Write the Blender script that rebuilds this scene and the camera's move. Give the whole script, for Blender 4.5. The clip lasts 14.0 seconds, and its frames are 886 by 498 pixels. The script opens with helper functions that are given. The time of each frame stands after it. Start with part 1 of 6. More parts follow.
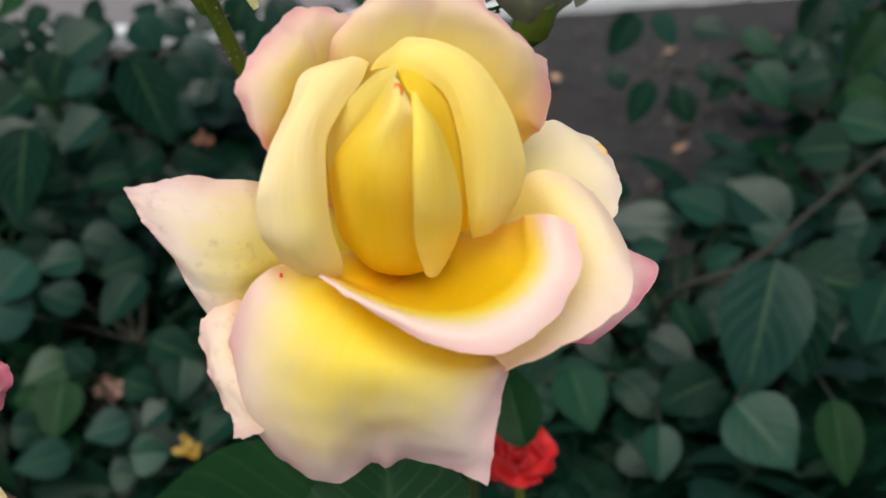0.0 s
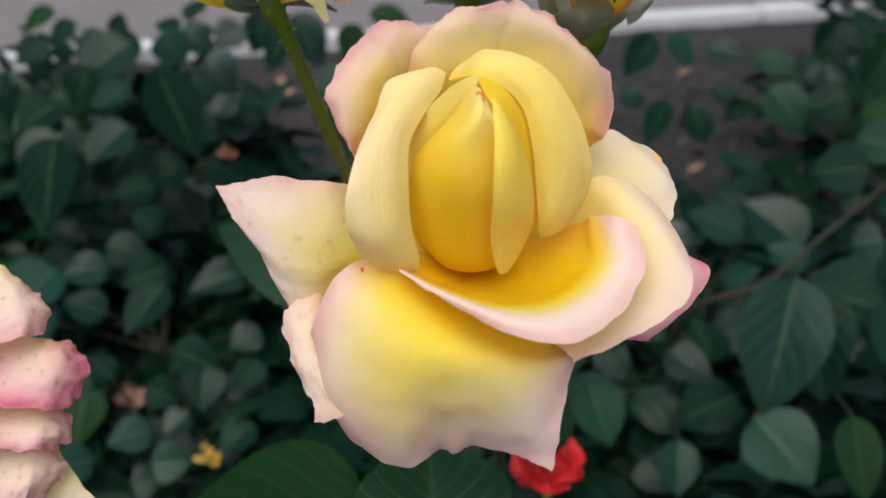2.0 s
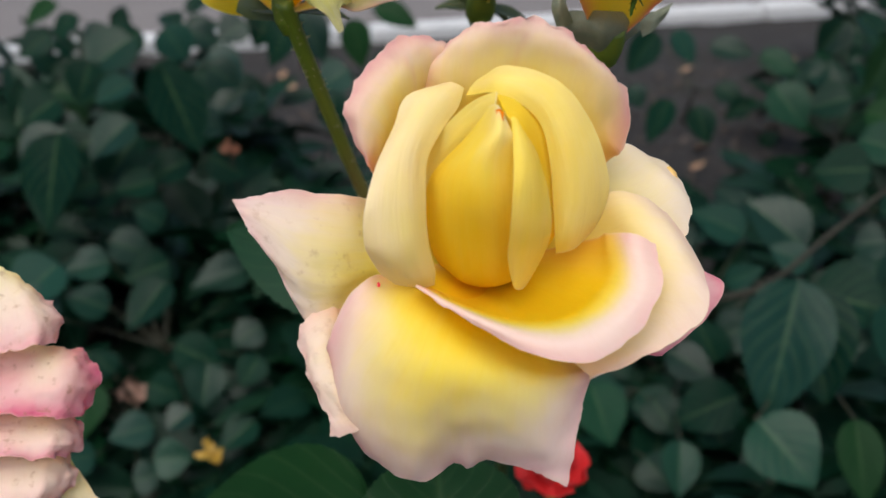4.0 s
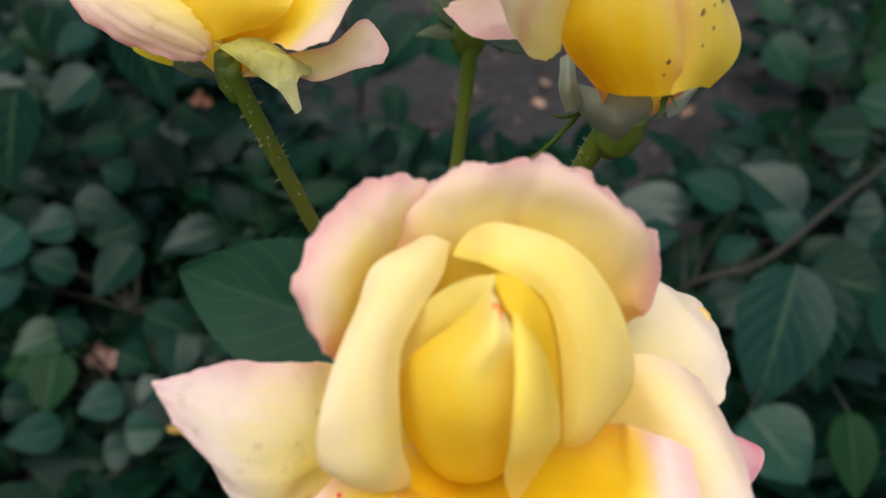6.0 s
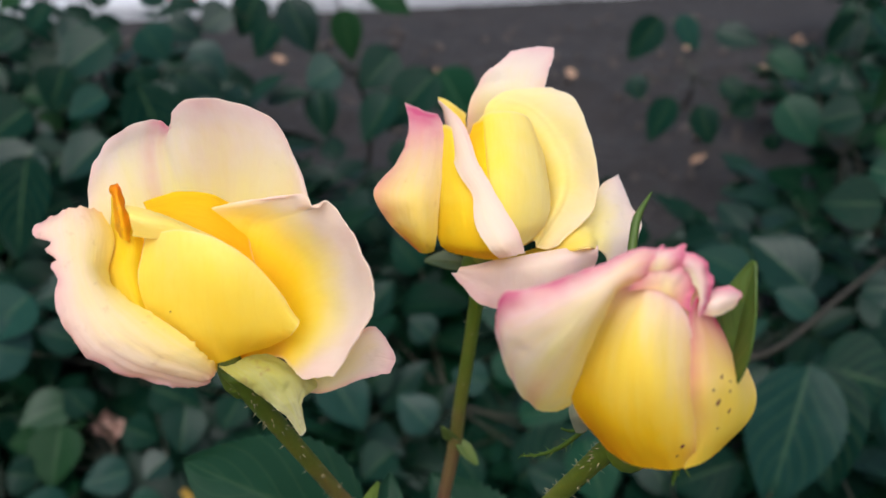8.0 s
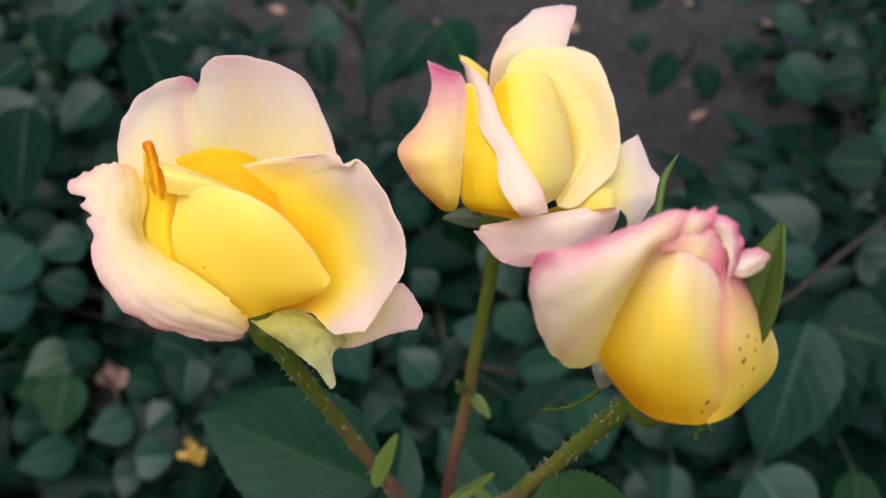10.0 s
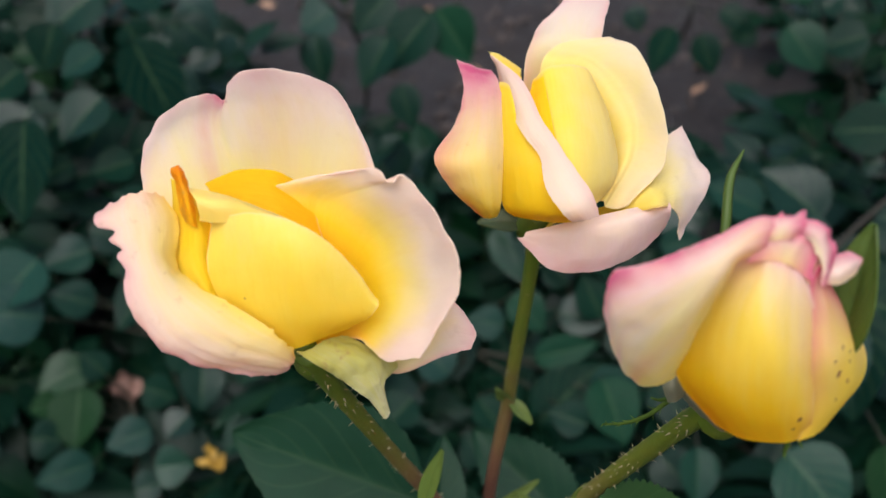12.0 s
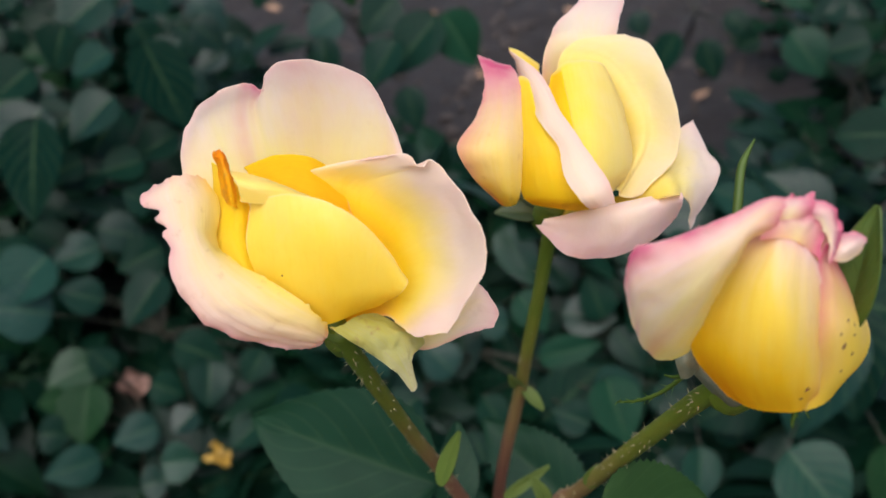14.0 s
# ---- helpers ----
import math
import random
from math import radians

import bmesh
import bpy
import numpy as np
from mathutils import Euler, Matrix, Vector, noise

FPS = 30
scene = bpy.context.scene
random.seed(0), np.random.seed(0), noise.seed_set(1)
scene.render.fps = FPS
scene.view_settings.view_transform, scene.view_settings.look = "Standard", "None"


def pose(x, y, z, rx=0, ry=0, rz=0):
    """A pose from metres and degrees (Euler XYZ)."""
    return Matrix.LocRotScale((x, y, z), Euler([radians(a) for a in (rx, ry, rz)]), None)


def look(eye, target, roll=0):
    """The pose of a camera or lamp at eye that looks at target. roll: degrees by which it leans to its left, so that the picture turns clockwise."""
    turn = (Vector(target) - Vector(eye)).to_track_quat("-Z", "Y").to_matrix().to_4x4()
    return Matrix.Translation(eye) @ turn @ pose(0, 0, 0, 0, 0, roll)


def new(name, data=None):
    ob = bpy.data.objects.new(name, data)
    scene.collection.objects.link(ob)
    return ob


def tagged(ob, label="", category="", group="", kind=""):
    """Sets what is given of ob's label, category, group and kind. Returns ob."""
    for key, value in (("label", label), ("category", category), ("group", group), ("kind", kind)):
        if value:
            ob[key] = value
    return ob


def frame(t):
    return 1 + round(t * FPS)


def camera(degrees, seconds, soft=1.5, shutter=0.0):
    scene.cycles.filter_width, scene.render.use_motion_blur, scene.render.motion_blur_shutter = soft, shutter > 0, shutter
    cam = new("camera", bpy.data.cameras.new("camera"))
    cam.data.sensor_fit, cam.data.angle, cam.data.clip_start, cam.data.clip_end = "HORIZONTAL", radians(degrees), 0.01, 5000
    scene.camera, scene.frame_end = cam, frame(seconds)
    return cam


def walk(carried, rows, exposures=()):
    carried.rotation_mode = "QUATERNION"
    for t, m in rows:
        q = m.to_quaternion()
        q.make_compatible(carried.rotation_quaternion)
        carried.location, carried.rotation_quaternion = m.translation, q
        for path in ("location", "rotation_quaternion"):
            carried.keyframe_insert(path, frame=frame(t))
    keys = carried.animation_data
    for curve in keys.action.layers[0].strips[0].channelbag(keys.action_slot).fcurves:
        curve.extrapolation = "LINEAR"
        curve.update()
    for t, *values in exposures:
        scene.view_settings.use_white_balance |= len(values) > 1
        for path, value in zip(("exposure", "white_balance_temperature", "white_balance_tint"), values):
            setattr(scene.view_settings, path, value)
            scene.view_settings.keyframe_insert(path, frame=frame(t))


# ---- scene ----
cam = camera(53.8, 14.0)
cam.data.dof.use_dof, cam.data.dof.focus_distance, cam.data.dof.aperture_fstop = True, 0.22, 13.0
METRES, EYE, TILT, LEAN, TURN = 0.26, 0.90, -31.0, 0.0, 0.0
ROWS = [
    (0.0, 0.0, 0.0, 0.0, -0.0, 0.0, -0.0),
    (0.5, 0.0069, -0.0076, -0.0162, 0.23, 0.6, -0.24),
    (1.0, 0.0121, 0.0014, -0.0061, 0.29, 1.04, -0.46),
    (1.5, 0.0003, -0.0311, -0.0266, 0.32, 1.17, -0.54),
    (2.0, -0.0542, -0.0492, -0.018, 0.57, 1.17, -0.83),
    (2.2, -0.0692, -0.0427, -0.0040, 0.46, 1.11, -1.27),
    (4.3, -0.0694, -0.0498, 0.0004, 0.55, 0.62, -1.26),
    (4.5, -0.0726, -0.0364, 0.0081, 0.46, 0.22, -1.48),
    (5.0, -0.0757, 0.0242, 0.0317, 0.34, -1.71, -1.69),
    (5.5, -0.0626, 0.0726, 0.0951, -0.41, -3.04, -1.71),
    (6.0, -0.0735, 0.1258, 0.1918, -0.6, -4.05, -1.78),
    (6.5, -0.0443, 0.1607, 0.2955, -0.57, -4.06, -1.7),
    (7.0, -0.0553, 0.1419, 0.3798, -0.69, -3.29, -1.6),
    (7.5, -0.0706, 0.1657, 0.4062, -0.38, -2.66, -1.61),
    (8.0, -0.0817, 0.1598, 0.4679, 0.01, -3.12, -2.23),
    (8.5, -0.0926, 0.1604, 0.4703, 0.19, -4.26, -2.45),
    (8.7, -0.0945, 0.1394, 0.4636, 0.20, -4.67, -2.52),
    (10.8, -0.1177, 0.1750, 0.4888, -0.45, -6.27, -2.80),
    (11.0, -0.1123, 0.1974, 0.4917, -0.22, -6.23, -2.38),
    (11.5, -0.1354, 0.2231, 0.4936, -0.58, -6.89, -0.05),
    (12.0, -0.1564, 0.1993, 0.4916, -0.55, -7.04, 0.28),
    (12.5, -0.1834, 0.1769, 0.4686, -0.41, -6.77, 0.27),
    (13.0, -0.1709, 0.1729, 0.4717, -0.39, -6.71, 0.23),
    (13.5, -0.1946, 0.1629, 0.4746, -0.48, -6.78, -0.05),
    (14.0, -0.1795, 0.1557, 0.4763, -0.45, -6.73, -0.16),
]
walk(cam, [(t, pose(0, 0, EYE, TILT, LEAN, TURN) @ pose(METRES * x, METRES * y, METRES * z, 90 + pitch, roll, yaw)) for t, x, y, z, yaw, pitch, roll in ROWS],
     exposures=((0.0, 0.61, 6350, 4), (1.5, 0.56, 6300, 4), (2.2, 0.50, 6250, 6), (4.5, 0.52, 6250, 6), (5.5, 0.59, 6250, 7), (6.0, 0.64, 6200, 7), (6.5, 0.68, 6100, 7), (7.0, 0.70, 6000, 8), (8.5, 0.71, 5950, 11), (11.0, 0.68, 6050, 13), (14.0, 0.69, 6050, 13)))

# ---- daylight: a bright overcast sky ----
world = bpy.data.worlds.new("overcast_sky")
scene.world = world
world.use_nodes = True
wn = world.node_tree
wn.nodes.clear()
sky = wn.nodes.new("ShaderNodeTexSky")
sky.sky_type, sky.sun_disc = "NISHITA", False
sky.sun_elevation, sky.sun_rotation = radians(66), radians(198)
sky.air_density, sky.dust_density = 1.0, 4.0
bg = wn.nodes.new("ShaderNodeBackground")
bg.inputs["Strength"].default_value = 0.11
wout = wn.nodes.new("ShaderNodeOutputWorld")
wn.links.new(sky.outputs[0], bg.inputs[0])
wn.links.new(bg.outputs[0], wout.inputs[0])
sun = new("sun", bpy.data.lights.new("sun", "SUN"))
sun.data.energy, sun.data.angle, sun.data.color = 2.0, radians(65), (1.0, 0.96, 0.9)
sun.matrix_world = look((-0.4, -1.15, 2.8), (0, 0, 0))


# ---- materials ----
def material(name):
    m = bpy.data.materials.new(name)
    m.use_nodes = True
    t = m.node_tree
    return m, t, t.nodes["Principled BSDF"]


def node(t, kind, **values):
    n = t.nodes.new(kind)
    for k, v in values.items():
        n.inputs[k.replace("_", " ")].default_value = v
    return n


def ramp(t, source, stops):
    r = t.nodes.new("ShaderNodeValToRGB")
    while len(r.color_ramp.elements) < len(stops):
        r.color_ramp.elements.new(0.5)
    for e, (p, c) in zip(r.color_ramp.elements, stops):
        e.position, e.color = p, (*c, 1)
    t.links.new(source, r.inputs[0])
    return r.outputs[0]


def mix(t, fac, a, b, blend="MIX"):
    m = t.nodes.new("ShaderNodeMix")
    m.data_type, m.blend_type = "RGBA", blend
    for sock, v in ((m.inputs[0], fac), (m.inputs[6], a), (m.inputs[7], b)):
        if isinstance(v, (int, float)):
            sock.default_value = v
        elif isinstance(v, tuple):
            sock.default_value = (*v, 1)
        else:
            t.links.new(v, sock)
    return m.outputs[2]


def arith(t, op, a, b=0.0, clamp=False):
    m = t.nodes.new("ShaderNodeMath")
    m.operation, m.use_clamp = op, clamp
    for sock, v in zip(m.inputs, (a, b)):
        if isinstance(v, (int, float)):
            sock.default_value = v
        else:
            t.links.new(v, sock)
    return m.outputs[0]


def attribute(t, name):
    a = t.nodes.new("ShaderNodeAttribute")
    a.attribute_name = name
    return a.outputs["Fac"]


def coords(t, kind="Object", scale=(1, 1, 1)):
    c, m = t.nodes.new("ShaderNodeTexCoord"), t.nodes.new("ShaderNodeMapping")
    m.inputs["Scale"].default_value = scale
    t.links.new(c.outputs[kind], m.inputs[0])
    return m.outputs[0]


def speckle(t, where, scale, detail=3.0, rough=0.55):
    n = node(t, "ShaderNodeTexNoise", Scale=scale, Detail=detail, Roughness=rough)
    t.links.new(where, n.inputs["Vector"])
    return n.outputs[0]


def bump(t, bsdf, height, strength, distance):
    b = node(t, "ShaderNodeBump", Strength=strength, Distance=distance)
    t.links.new(height, b.inputs["Height"])
    t.links.new(b.outputs[0], bsdf.inputs["Normal"])


def thin(m, t, bsdf, color, share):
    """Light shines through: a share of the surface is translucent."""
    tr = t.nodes.new("ShaderNodeBsdfTranslucent")
    t.links.new(color, tr.inputs["Color"])
    mx = t.nodes.new("ShaderNodeMixShader")
    mx.inputs[0].default_value = share
    t.links.new(bsdf.outputs[0], mx.inputs[1])
    t.links.new(tr.outputs[0], mx.inputs[2])
    t.links.new(mx.outputs[0], t.nodes["Material Output"].inputs["Surface"])


def petal_material():
    m, t, b = material("rose_petal")
    along, rim = attribute(t, "along"), attribute(t, "rim")
    where = coords(t)
    cloud = speckle(t, where, 90.0, 4.0)
    streak = speckle(t, coords(t, "UV", (30, 3.0, 1)), 1.0, 6.0, 0.62)
    pos = arith(t, "ADD", along, arith(t, "MULTIPLY", arith(t, "SUBTRACT", arith(t, "ADD", cloud, arith(t, "MULTIPLY", streak, 0.3)), 0.65), 0.2))
    run = arith(t, "ADD", speckle(t, coords(t, "UV", (4, 1.3, 1)), 1.0, 4.0), arith(t, "MULTIPLY", speckle(t, coords(t, "UV", (17, 2.2, 1)), 1.0, 3.0), 0.5))
    pos = arith(t, "ADD", pos, arith(t, "MULTIPLY", arith(t, "SUBTRACT", run, 0.75), attribute(t, "vein")))
    pos = arith(t, "ADD", arith(t, "MULTIPLY", pos, 0.72), 0.2, True)
    col = ramp(t, pos, [(0.0, (0.90, 0.36, 0.006)), (0.2, (0.95, 0.62, 0.005)), (0.36, (0.97, 0.74, 0.012)), (0.54, (0.97, 0.83, 0.13)),
                        (0.72, (0.95, 0.85, 0.40)), (0.88, (0.95, 0.84, 0.69)), (1.0, (0.94, 0.81, 0.74))])
    col = mix(t, arith(t, "MULTIPLY", attribute(t, "peach"), 0.75), col, (0.98, 0.80, 0.62), "MULTIPLY")
    col = mix(t, attribute(t, "green"), col, (0.36, 0.38, 0.10))
    patch = arith(t, "MULTIPLY", arith(t, "SUBTRACT", speckle(t, where, 70.0, 3.0), 0.32), 3.6, True)
    pink = arith(t, "MULTIPLY", arith(t, "MULTIPLY", rim, attribute(t, "blush")), arith(t, "ADD", arith(t, "MULTIPLY", patch, 0.55), 0.45), True)
    col = mix(t, pink, col, (0.76, 0.16, 0.30))
    age = attribute(t, "age")
    fleck = arith(t, "MULTIPLY", arith(t, "SUBTRACT", speckle(t, where, 330.0, 3.0), 0.60), 7.0, True)
    col = mix(t, arith(t, "MULTIPLY", arith(t, "MULTIPLY", fleck, age), 0.5), col, (0.45, 0.26, 0.12))
    vein = arith(t, "MULTIPLY", arith(t, "SUBTRACT", streak, 0.5), 0.3)
    col = mix(t, arith(t, "ABSOLUTE", vein), col, (0.78, 0.52, 0.2), "MULTIPLY")
    uv = t.nodes.new("ShaderNodeSeparateXYZ")
    t.links.new(coords(t, "UV"), uv.inputs[0])
    wide = arith(t, "ABSOLUTE", arith(t, "SUBTRACT", arith(t, "MULTIPLY", uv.outputs[0], 2.0), 1.0))
    # painted highlight: a thin pale line where the petal edge catches light
    edge_glint = arith(t, "MULTIPLY", arith(t, "SUBTRACT", arith(t, "MAXIMUM", wide, uv.outputs[1]), 0.975), 24.0, True)
    col = mix(t, arith(t, "MULTIPLY", edge_glint, 0.6), col, (0.88, 0.79, 0.62))
    t.links.new(col, b.inputs["Base Color"])
    b.inputs["Roughness"].default_value = 0.5
    b.inputs["Specular IOR Level"].default_value = 0.16
    wrinkle = speckle(t, coords(t, "UV", (9, 3.5, 1)), 1.0, 3.0)
    bump(t, b, arith(t, "ADD", arith(t, "ADD", arith(t, "MULTIPLY", streak, 0.3), cloud), arith(t, "MULTIPLY", wrinkle, 1.3)), 0.45, 0.0008)
    thin(m, t, b, col, 0.6)
    return m


def leaf_material(name, dark, pale, share=0.12, gloss=0.42, ribs=0.12, relief=0.003):
    m, t, b = material(name)
    where = coords(t)
    uv = t.nodes.new("ShaderNodeSeparateXYZ")
    t.links.new(coords(t, "UV"), uv.inputs[0])
    across = arith(t, "ABSOLUTE", arith(t, "SUBTRACT", uv.outputs[0], 0.5))
    rib = arith(t, "SUBTRACT", 1.0, arith(t, "MULTIPLY", across, 26.0), True)
    wave = arith(t, "FRACT", arith(t, "SUBTRACT", arith(t, "MULTIPLY", uv.outputs[1], 6.0), arith(t, "MULTIPLY", across, 5.0)))
    side = arith(t, "SUBTRACT", 1.0, arith(t, "MULTIPLY", arith(t, "ABSOLUTE", arith(t, "SUBTRACT", wave, 0.5)), 9.0), True)
    veins = arith(t, "MAXIMUM", rib, arith(t, "MULTIPLY", side, 0.6))
    info = t.nodes.new("ShaderNodeObjectInfo")
    var = arith(t, "ADD", arith(t, "MULTIPLY", speckle(t, where, 60.0), 0.6), arith(t, "MULTIPLY", info.outputs["Random"], 0.4))
    col = mix(t, var, dark, pale)
    warm = arith(t, "MULTIPLY", arith(t, "SUBTRACT", arith(t, "FRACT", arith(t, "MULTIPLY", info.outputs["Random"], 7.0)), 0.6), 1.6, True)
    col = mix(t, warm, col, (0.55, 1.0, 0.42), "MULTIPLY") if share < 0.1 else col
    col = mix(t, arith(t, "MULTIPLY", veins, ribs), col, (0.09, 0.15, 0.06))
    t.links.new(col, b.inputs["Base Color"])
    b.inputs["Roughness"].default_value = gloss
    sheen = arith(t, "FRACT", arith(t, "MULTIPLY", info.outputs["Random"], 13.0))
    t.links.new(arith(t, "ADD", arith(t, "MULTIPLY", arith(t, "POWER", sheen, 2.0), 0.24), 0.03), b.inputs["Specular IOR Level"])
    bump(t, b, arith(t, "SUBTRACT", speckle(t, where, 45.0), arith(t, "MULTIPLY", veins, 0.2)), 0.5, relief)
    thin(m, t, b, col, share)
    return m


def plain_material(name, dark, pale, scale, rough=0.7, lift=0.4, depth=0.002, fine=6.0):
    m, t, b = material(name)
    where = coords(t)
    big, small = speckle(t, where, scale, 4.0), speckle(t, where, scale * fine, 5.0, 0.65)
    col = mix(t, arith(t, "ADD", arith(t, "MULTIPLY", big, 0.6), arith(t, "MULTIPLY", small, 0.4)), dark, pale)
    t.links.new(col, b.inputs["Base Color"])
    b.inputs["Roughness"].default_value = rough
    bump(t, b, small, lift, depth)
    return m


def stem_material():
    """Green under the bloom, reddish brown further down the stem."""
    m, t, b = material("rose_stem")
    where = coords(t)
    down = arith(t, "ADD", arith(t, "MULTIPLY", attribute(t, "down"), 5.5), arith(t, "MULTIPLY", speckle(t, where, 60.0), 0.35))
    col = ramp(t, down, [(0.2, (0.11, 0.17, 0.010)), (0.5, (0.16, 0.17, 0.02)), (0.8, (0.20, 0.10, 0.05)), (1.0, (0.18, 0.075, 0.045))])
    col = mix(t, arith(t, "MULTIPLY", speckle(t, coords(t, "Object", (1, 1, 0.15)), 700.0), 0.5), col, (0.6, 0.62, 0.5), "MULTIPLY")
    t.links.new(col, b.inputs["Base Color"])
    b.inputs["Roughness"].default_value = 0.45
    bump(t, b, speckle(t, where, 500.0), 0.3, 0.0004)
    return m


PETAL = petal_material()
LEAF = leaf_material("rose_leaf", (0.0007, 0.006, 0.0032), (0.0045, 0.025, 0.0135), 0.08, 0.42)
LEAF_YOUNG = leaf_material("young_rose_leaf", (0.012, 0.038, 0.010), (0.036, 0.080, 0.022), 0.15, 0.4, 0.1, 0.001)
SPROUT = leaf_material("pale_sprout", (0.08, 0.13, 0.02), (0.17, 0.22, 0.05), 0.2, ribs=0.05)
LEAF_NEAR = leaf_material("broad_rose_leaf", (0.005, 0.023, 0.010), (0.016, 0.053, 0.026), 0.1, 0.36, 0.12, 0.0012)
LEAF_DEEP = leaf_material("deep_green_leaf", (0.002, 0.012, 0.003), (0.009, 0.036, 0.010), 0.1, 0.3, 0.12, 0.0015)
LEAF_FRONT = leaf_material("glossy_rose_leaf", (0.0010, 0.0095, 0.0058), (0.0042, 0.024, 0.0145), 0.1, 0.30, 0.3)
LEAF_GREEN = leaf_material("green_rose_leaf", (0.003, 0.017, 0.005), (0.011, 0.038, 0.012), 0.1, 0.42, 0.2)
# paler, bluer copy of the glossy leaf: sky reflection put into its colour
LEAF_SKYLIT = leaf_material("skylit_rose_leaf", (0.0034, 0.018, 0.0125), (0.0115, 0.041, 0.030), 0.08, 0.30, 0.25)
STALK = plain_material("leaf_stalk", (0.010, 0.014, 0.005), (0.030, 0.024, 0.010), 60.0, 0.6)
LEAF_DRY = leaf_material("dry_leaf", (0.20, 0.11, 0.06), (0.42, 0.27, 0.18), 0.15, 0.7)
LEAF_SEPAL = leaf_material("fresh_sepal", (0.035, 0.070, 0.010), (0.085, 0.130, 0.020), 0.2, 0.45, 0.05)
SEPAL = plain_material("sepal_green", (0.030, 0.050, 0.010), (0.085, 0.110, 0.028), 120.0, 0.55, 0.3, 0.0006)
SEPAL_PALE = plain_material("pale_sepal", (0.10, 0.11, 0.045), (0.28, 0.28, 0.19), 140.0, 0.55, 0.3, 0.0006)
STEM = stem_material()
CANE = plain_material("old_cane", (0.007, 0.007, 0.003), (0.020, 0.015, 0.006), 40.0, 0.85)
THORN = plain_material("thorn_tan", (0.22, 0.20, 0.08), (0.38, 0.32, 0.17), 200.0, 0.5)
SOIL = plain_material("garden_soil", (0.004, 0.0033, 0.003), (0.034, 0.027, 0.024), 7.0, 0.95, 1.0, 0.03, 5.0)
WHITE = plain_material("whitewashed_concrete", (0.34, 0.335, 0.335), (0.58, 0.57, 0.57), 7.0, 0.85, 0.5, 0.004, 12.0)
PAVING = plain_material("paving_concrete", (0.10, 0.088, 0.086), (0.17, 0.15, 0.145), 3.0, 0.9, 0.5, 0.004, 20.0)
RED = plain_material("red_petal", (0.50, 0.012, 0.016), (0.74, 0.03, 0.03), 60.0, 0.5, 0.3, 0.001)
YELLOW = plain_material("fallen_yellow", (0.26, 0.14, 0.012), (0.40, 0.25, 0.03), 60.0, 0.6, 0.4, 0.001)
TAN = plain_material("dried_bloom", (0.16, 0.085, 0.06), (0.34, 0.20, 0.15), 90.0, 0.7, 0.4, 0.001)
RUST = plain_material("rust_bloom", (0.14, 0.05, 0.025), (0.26, 0.10, 0.05), 90.0, 0.7, 0.4, 0.001)
CRUMB = plain_material("soil_crumb", (0.010, 0.008, 0.007), (0.11, 0.085, 0.072), 22.0, 0.95)
SPOT = plain_material("brown_speck", (0.10, 0.02, 0.012), (0.22, 0.05, 0.03), 900.0, 0.7)


# ---- ground, kerb, paving ----
def part(name, bm, mat, parent=None, label=""):
    me = bpy.data.meshes.new(name)
    bm.to_mesh(me)
    bm.free()
    return hang(name, me, mat, parent, label)


def hang(name, me, mat, parent=None, label=""):
    if mat and not me.materials:
        me.materials.append(mat)
    ob = new(name, me)
    if parent:
        ob.parent = parent
    return tagged(ob, label)


def sheet(name, verts, faces):
    me = bpy.data.meshes.new(name)
    me.from_pydata(verts, [], faces)
    me.polygons.foreach_set("use_smooth", [True] * len(me.polygons))
    me.update()
    return me


def grid_faces(n, m):
    return [(i * m + j, i * m + j + 1, (i + 1) * m + j + 1, (i + 1) * m + j) for i in range(n - 1) for j in range(m - 1)]


def kerb_y(x):
    return 3.03 + 0.26 * x


def ground():
    near = np.arange(-2.4, 3.6, 0.03)
    xs = np.concatenate(([-400, -60, -12, -5], near - 0.4, [6, 14, 60, 400]))
    ys = np.concatenate(([-400, -60, -12, -4], near + 0.2, [6, 14, 60, 400]))
    verts = []
    for y in ys:
        for x in xs:
            h = 0.0
            if abs(x) < 5 and abs(y) < 5:
                h = 0.035 * noise.noise((x * 3, y * 3, 0)) + 0.022 * noise.noise((x * 11, y * 11, 4)) + 0.012 * noise.noise((x * 29, y * 29, 9))
            past = y - kerb_y(x)
            h *= min(max(-past / 0.6, 0.2), 1.0)
            if past > 0.03:
                h = -0.03
            verts.append((x, y, h))
    ob = hang("ground", sheet("ground", verts, grid_faces(len(ys), len(xs))), SOIL)
    tagged(ob, "bare grey-brown garden soil, uneven and dry", "ground", kind="structure")


ground()
slope = math.atan(0.26)


def block(x0, x1, y0, y1, z0, z1, bevel, wob=0.0):
    bm = bmesh.new()
    bmesh.ops.create_cube(bm, size=1)
    bmesh.ops.transform(bm, matrix=Matrix.Translation(((x0 + x1) / 2, (y0 + y1) / 2, (z0 + z1) / 2)) @ Matrix.Diagonal((x1 - x0, y1 - y0, z1 - z0, 1)), verts=bm.verts)
    bmesh.ops.bevel(bm, geom=bm.edges[:], offset=bevel, segments=2, affect="EDGES")
    if wob:
        for v in bm.verts:
            v.co += wob * noise.noise_vector(v.co * 9)
    return bm


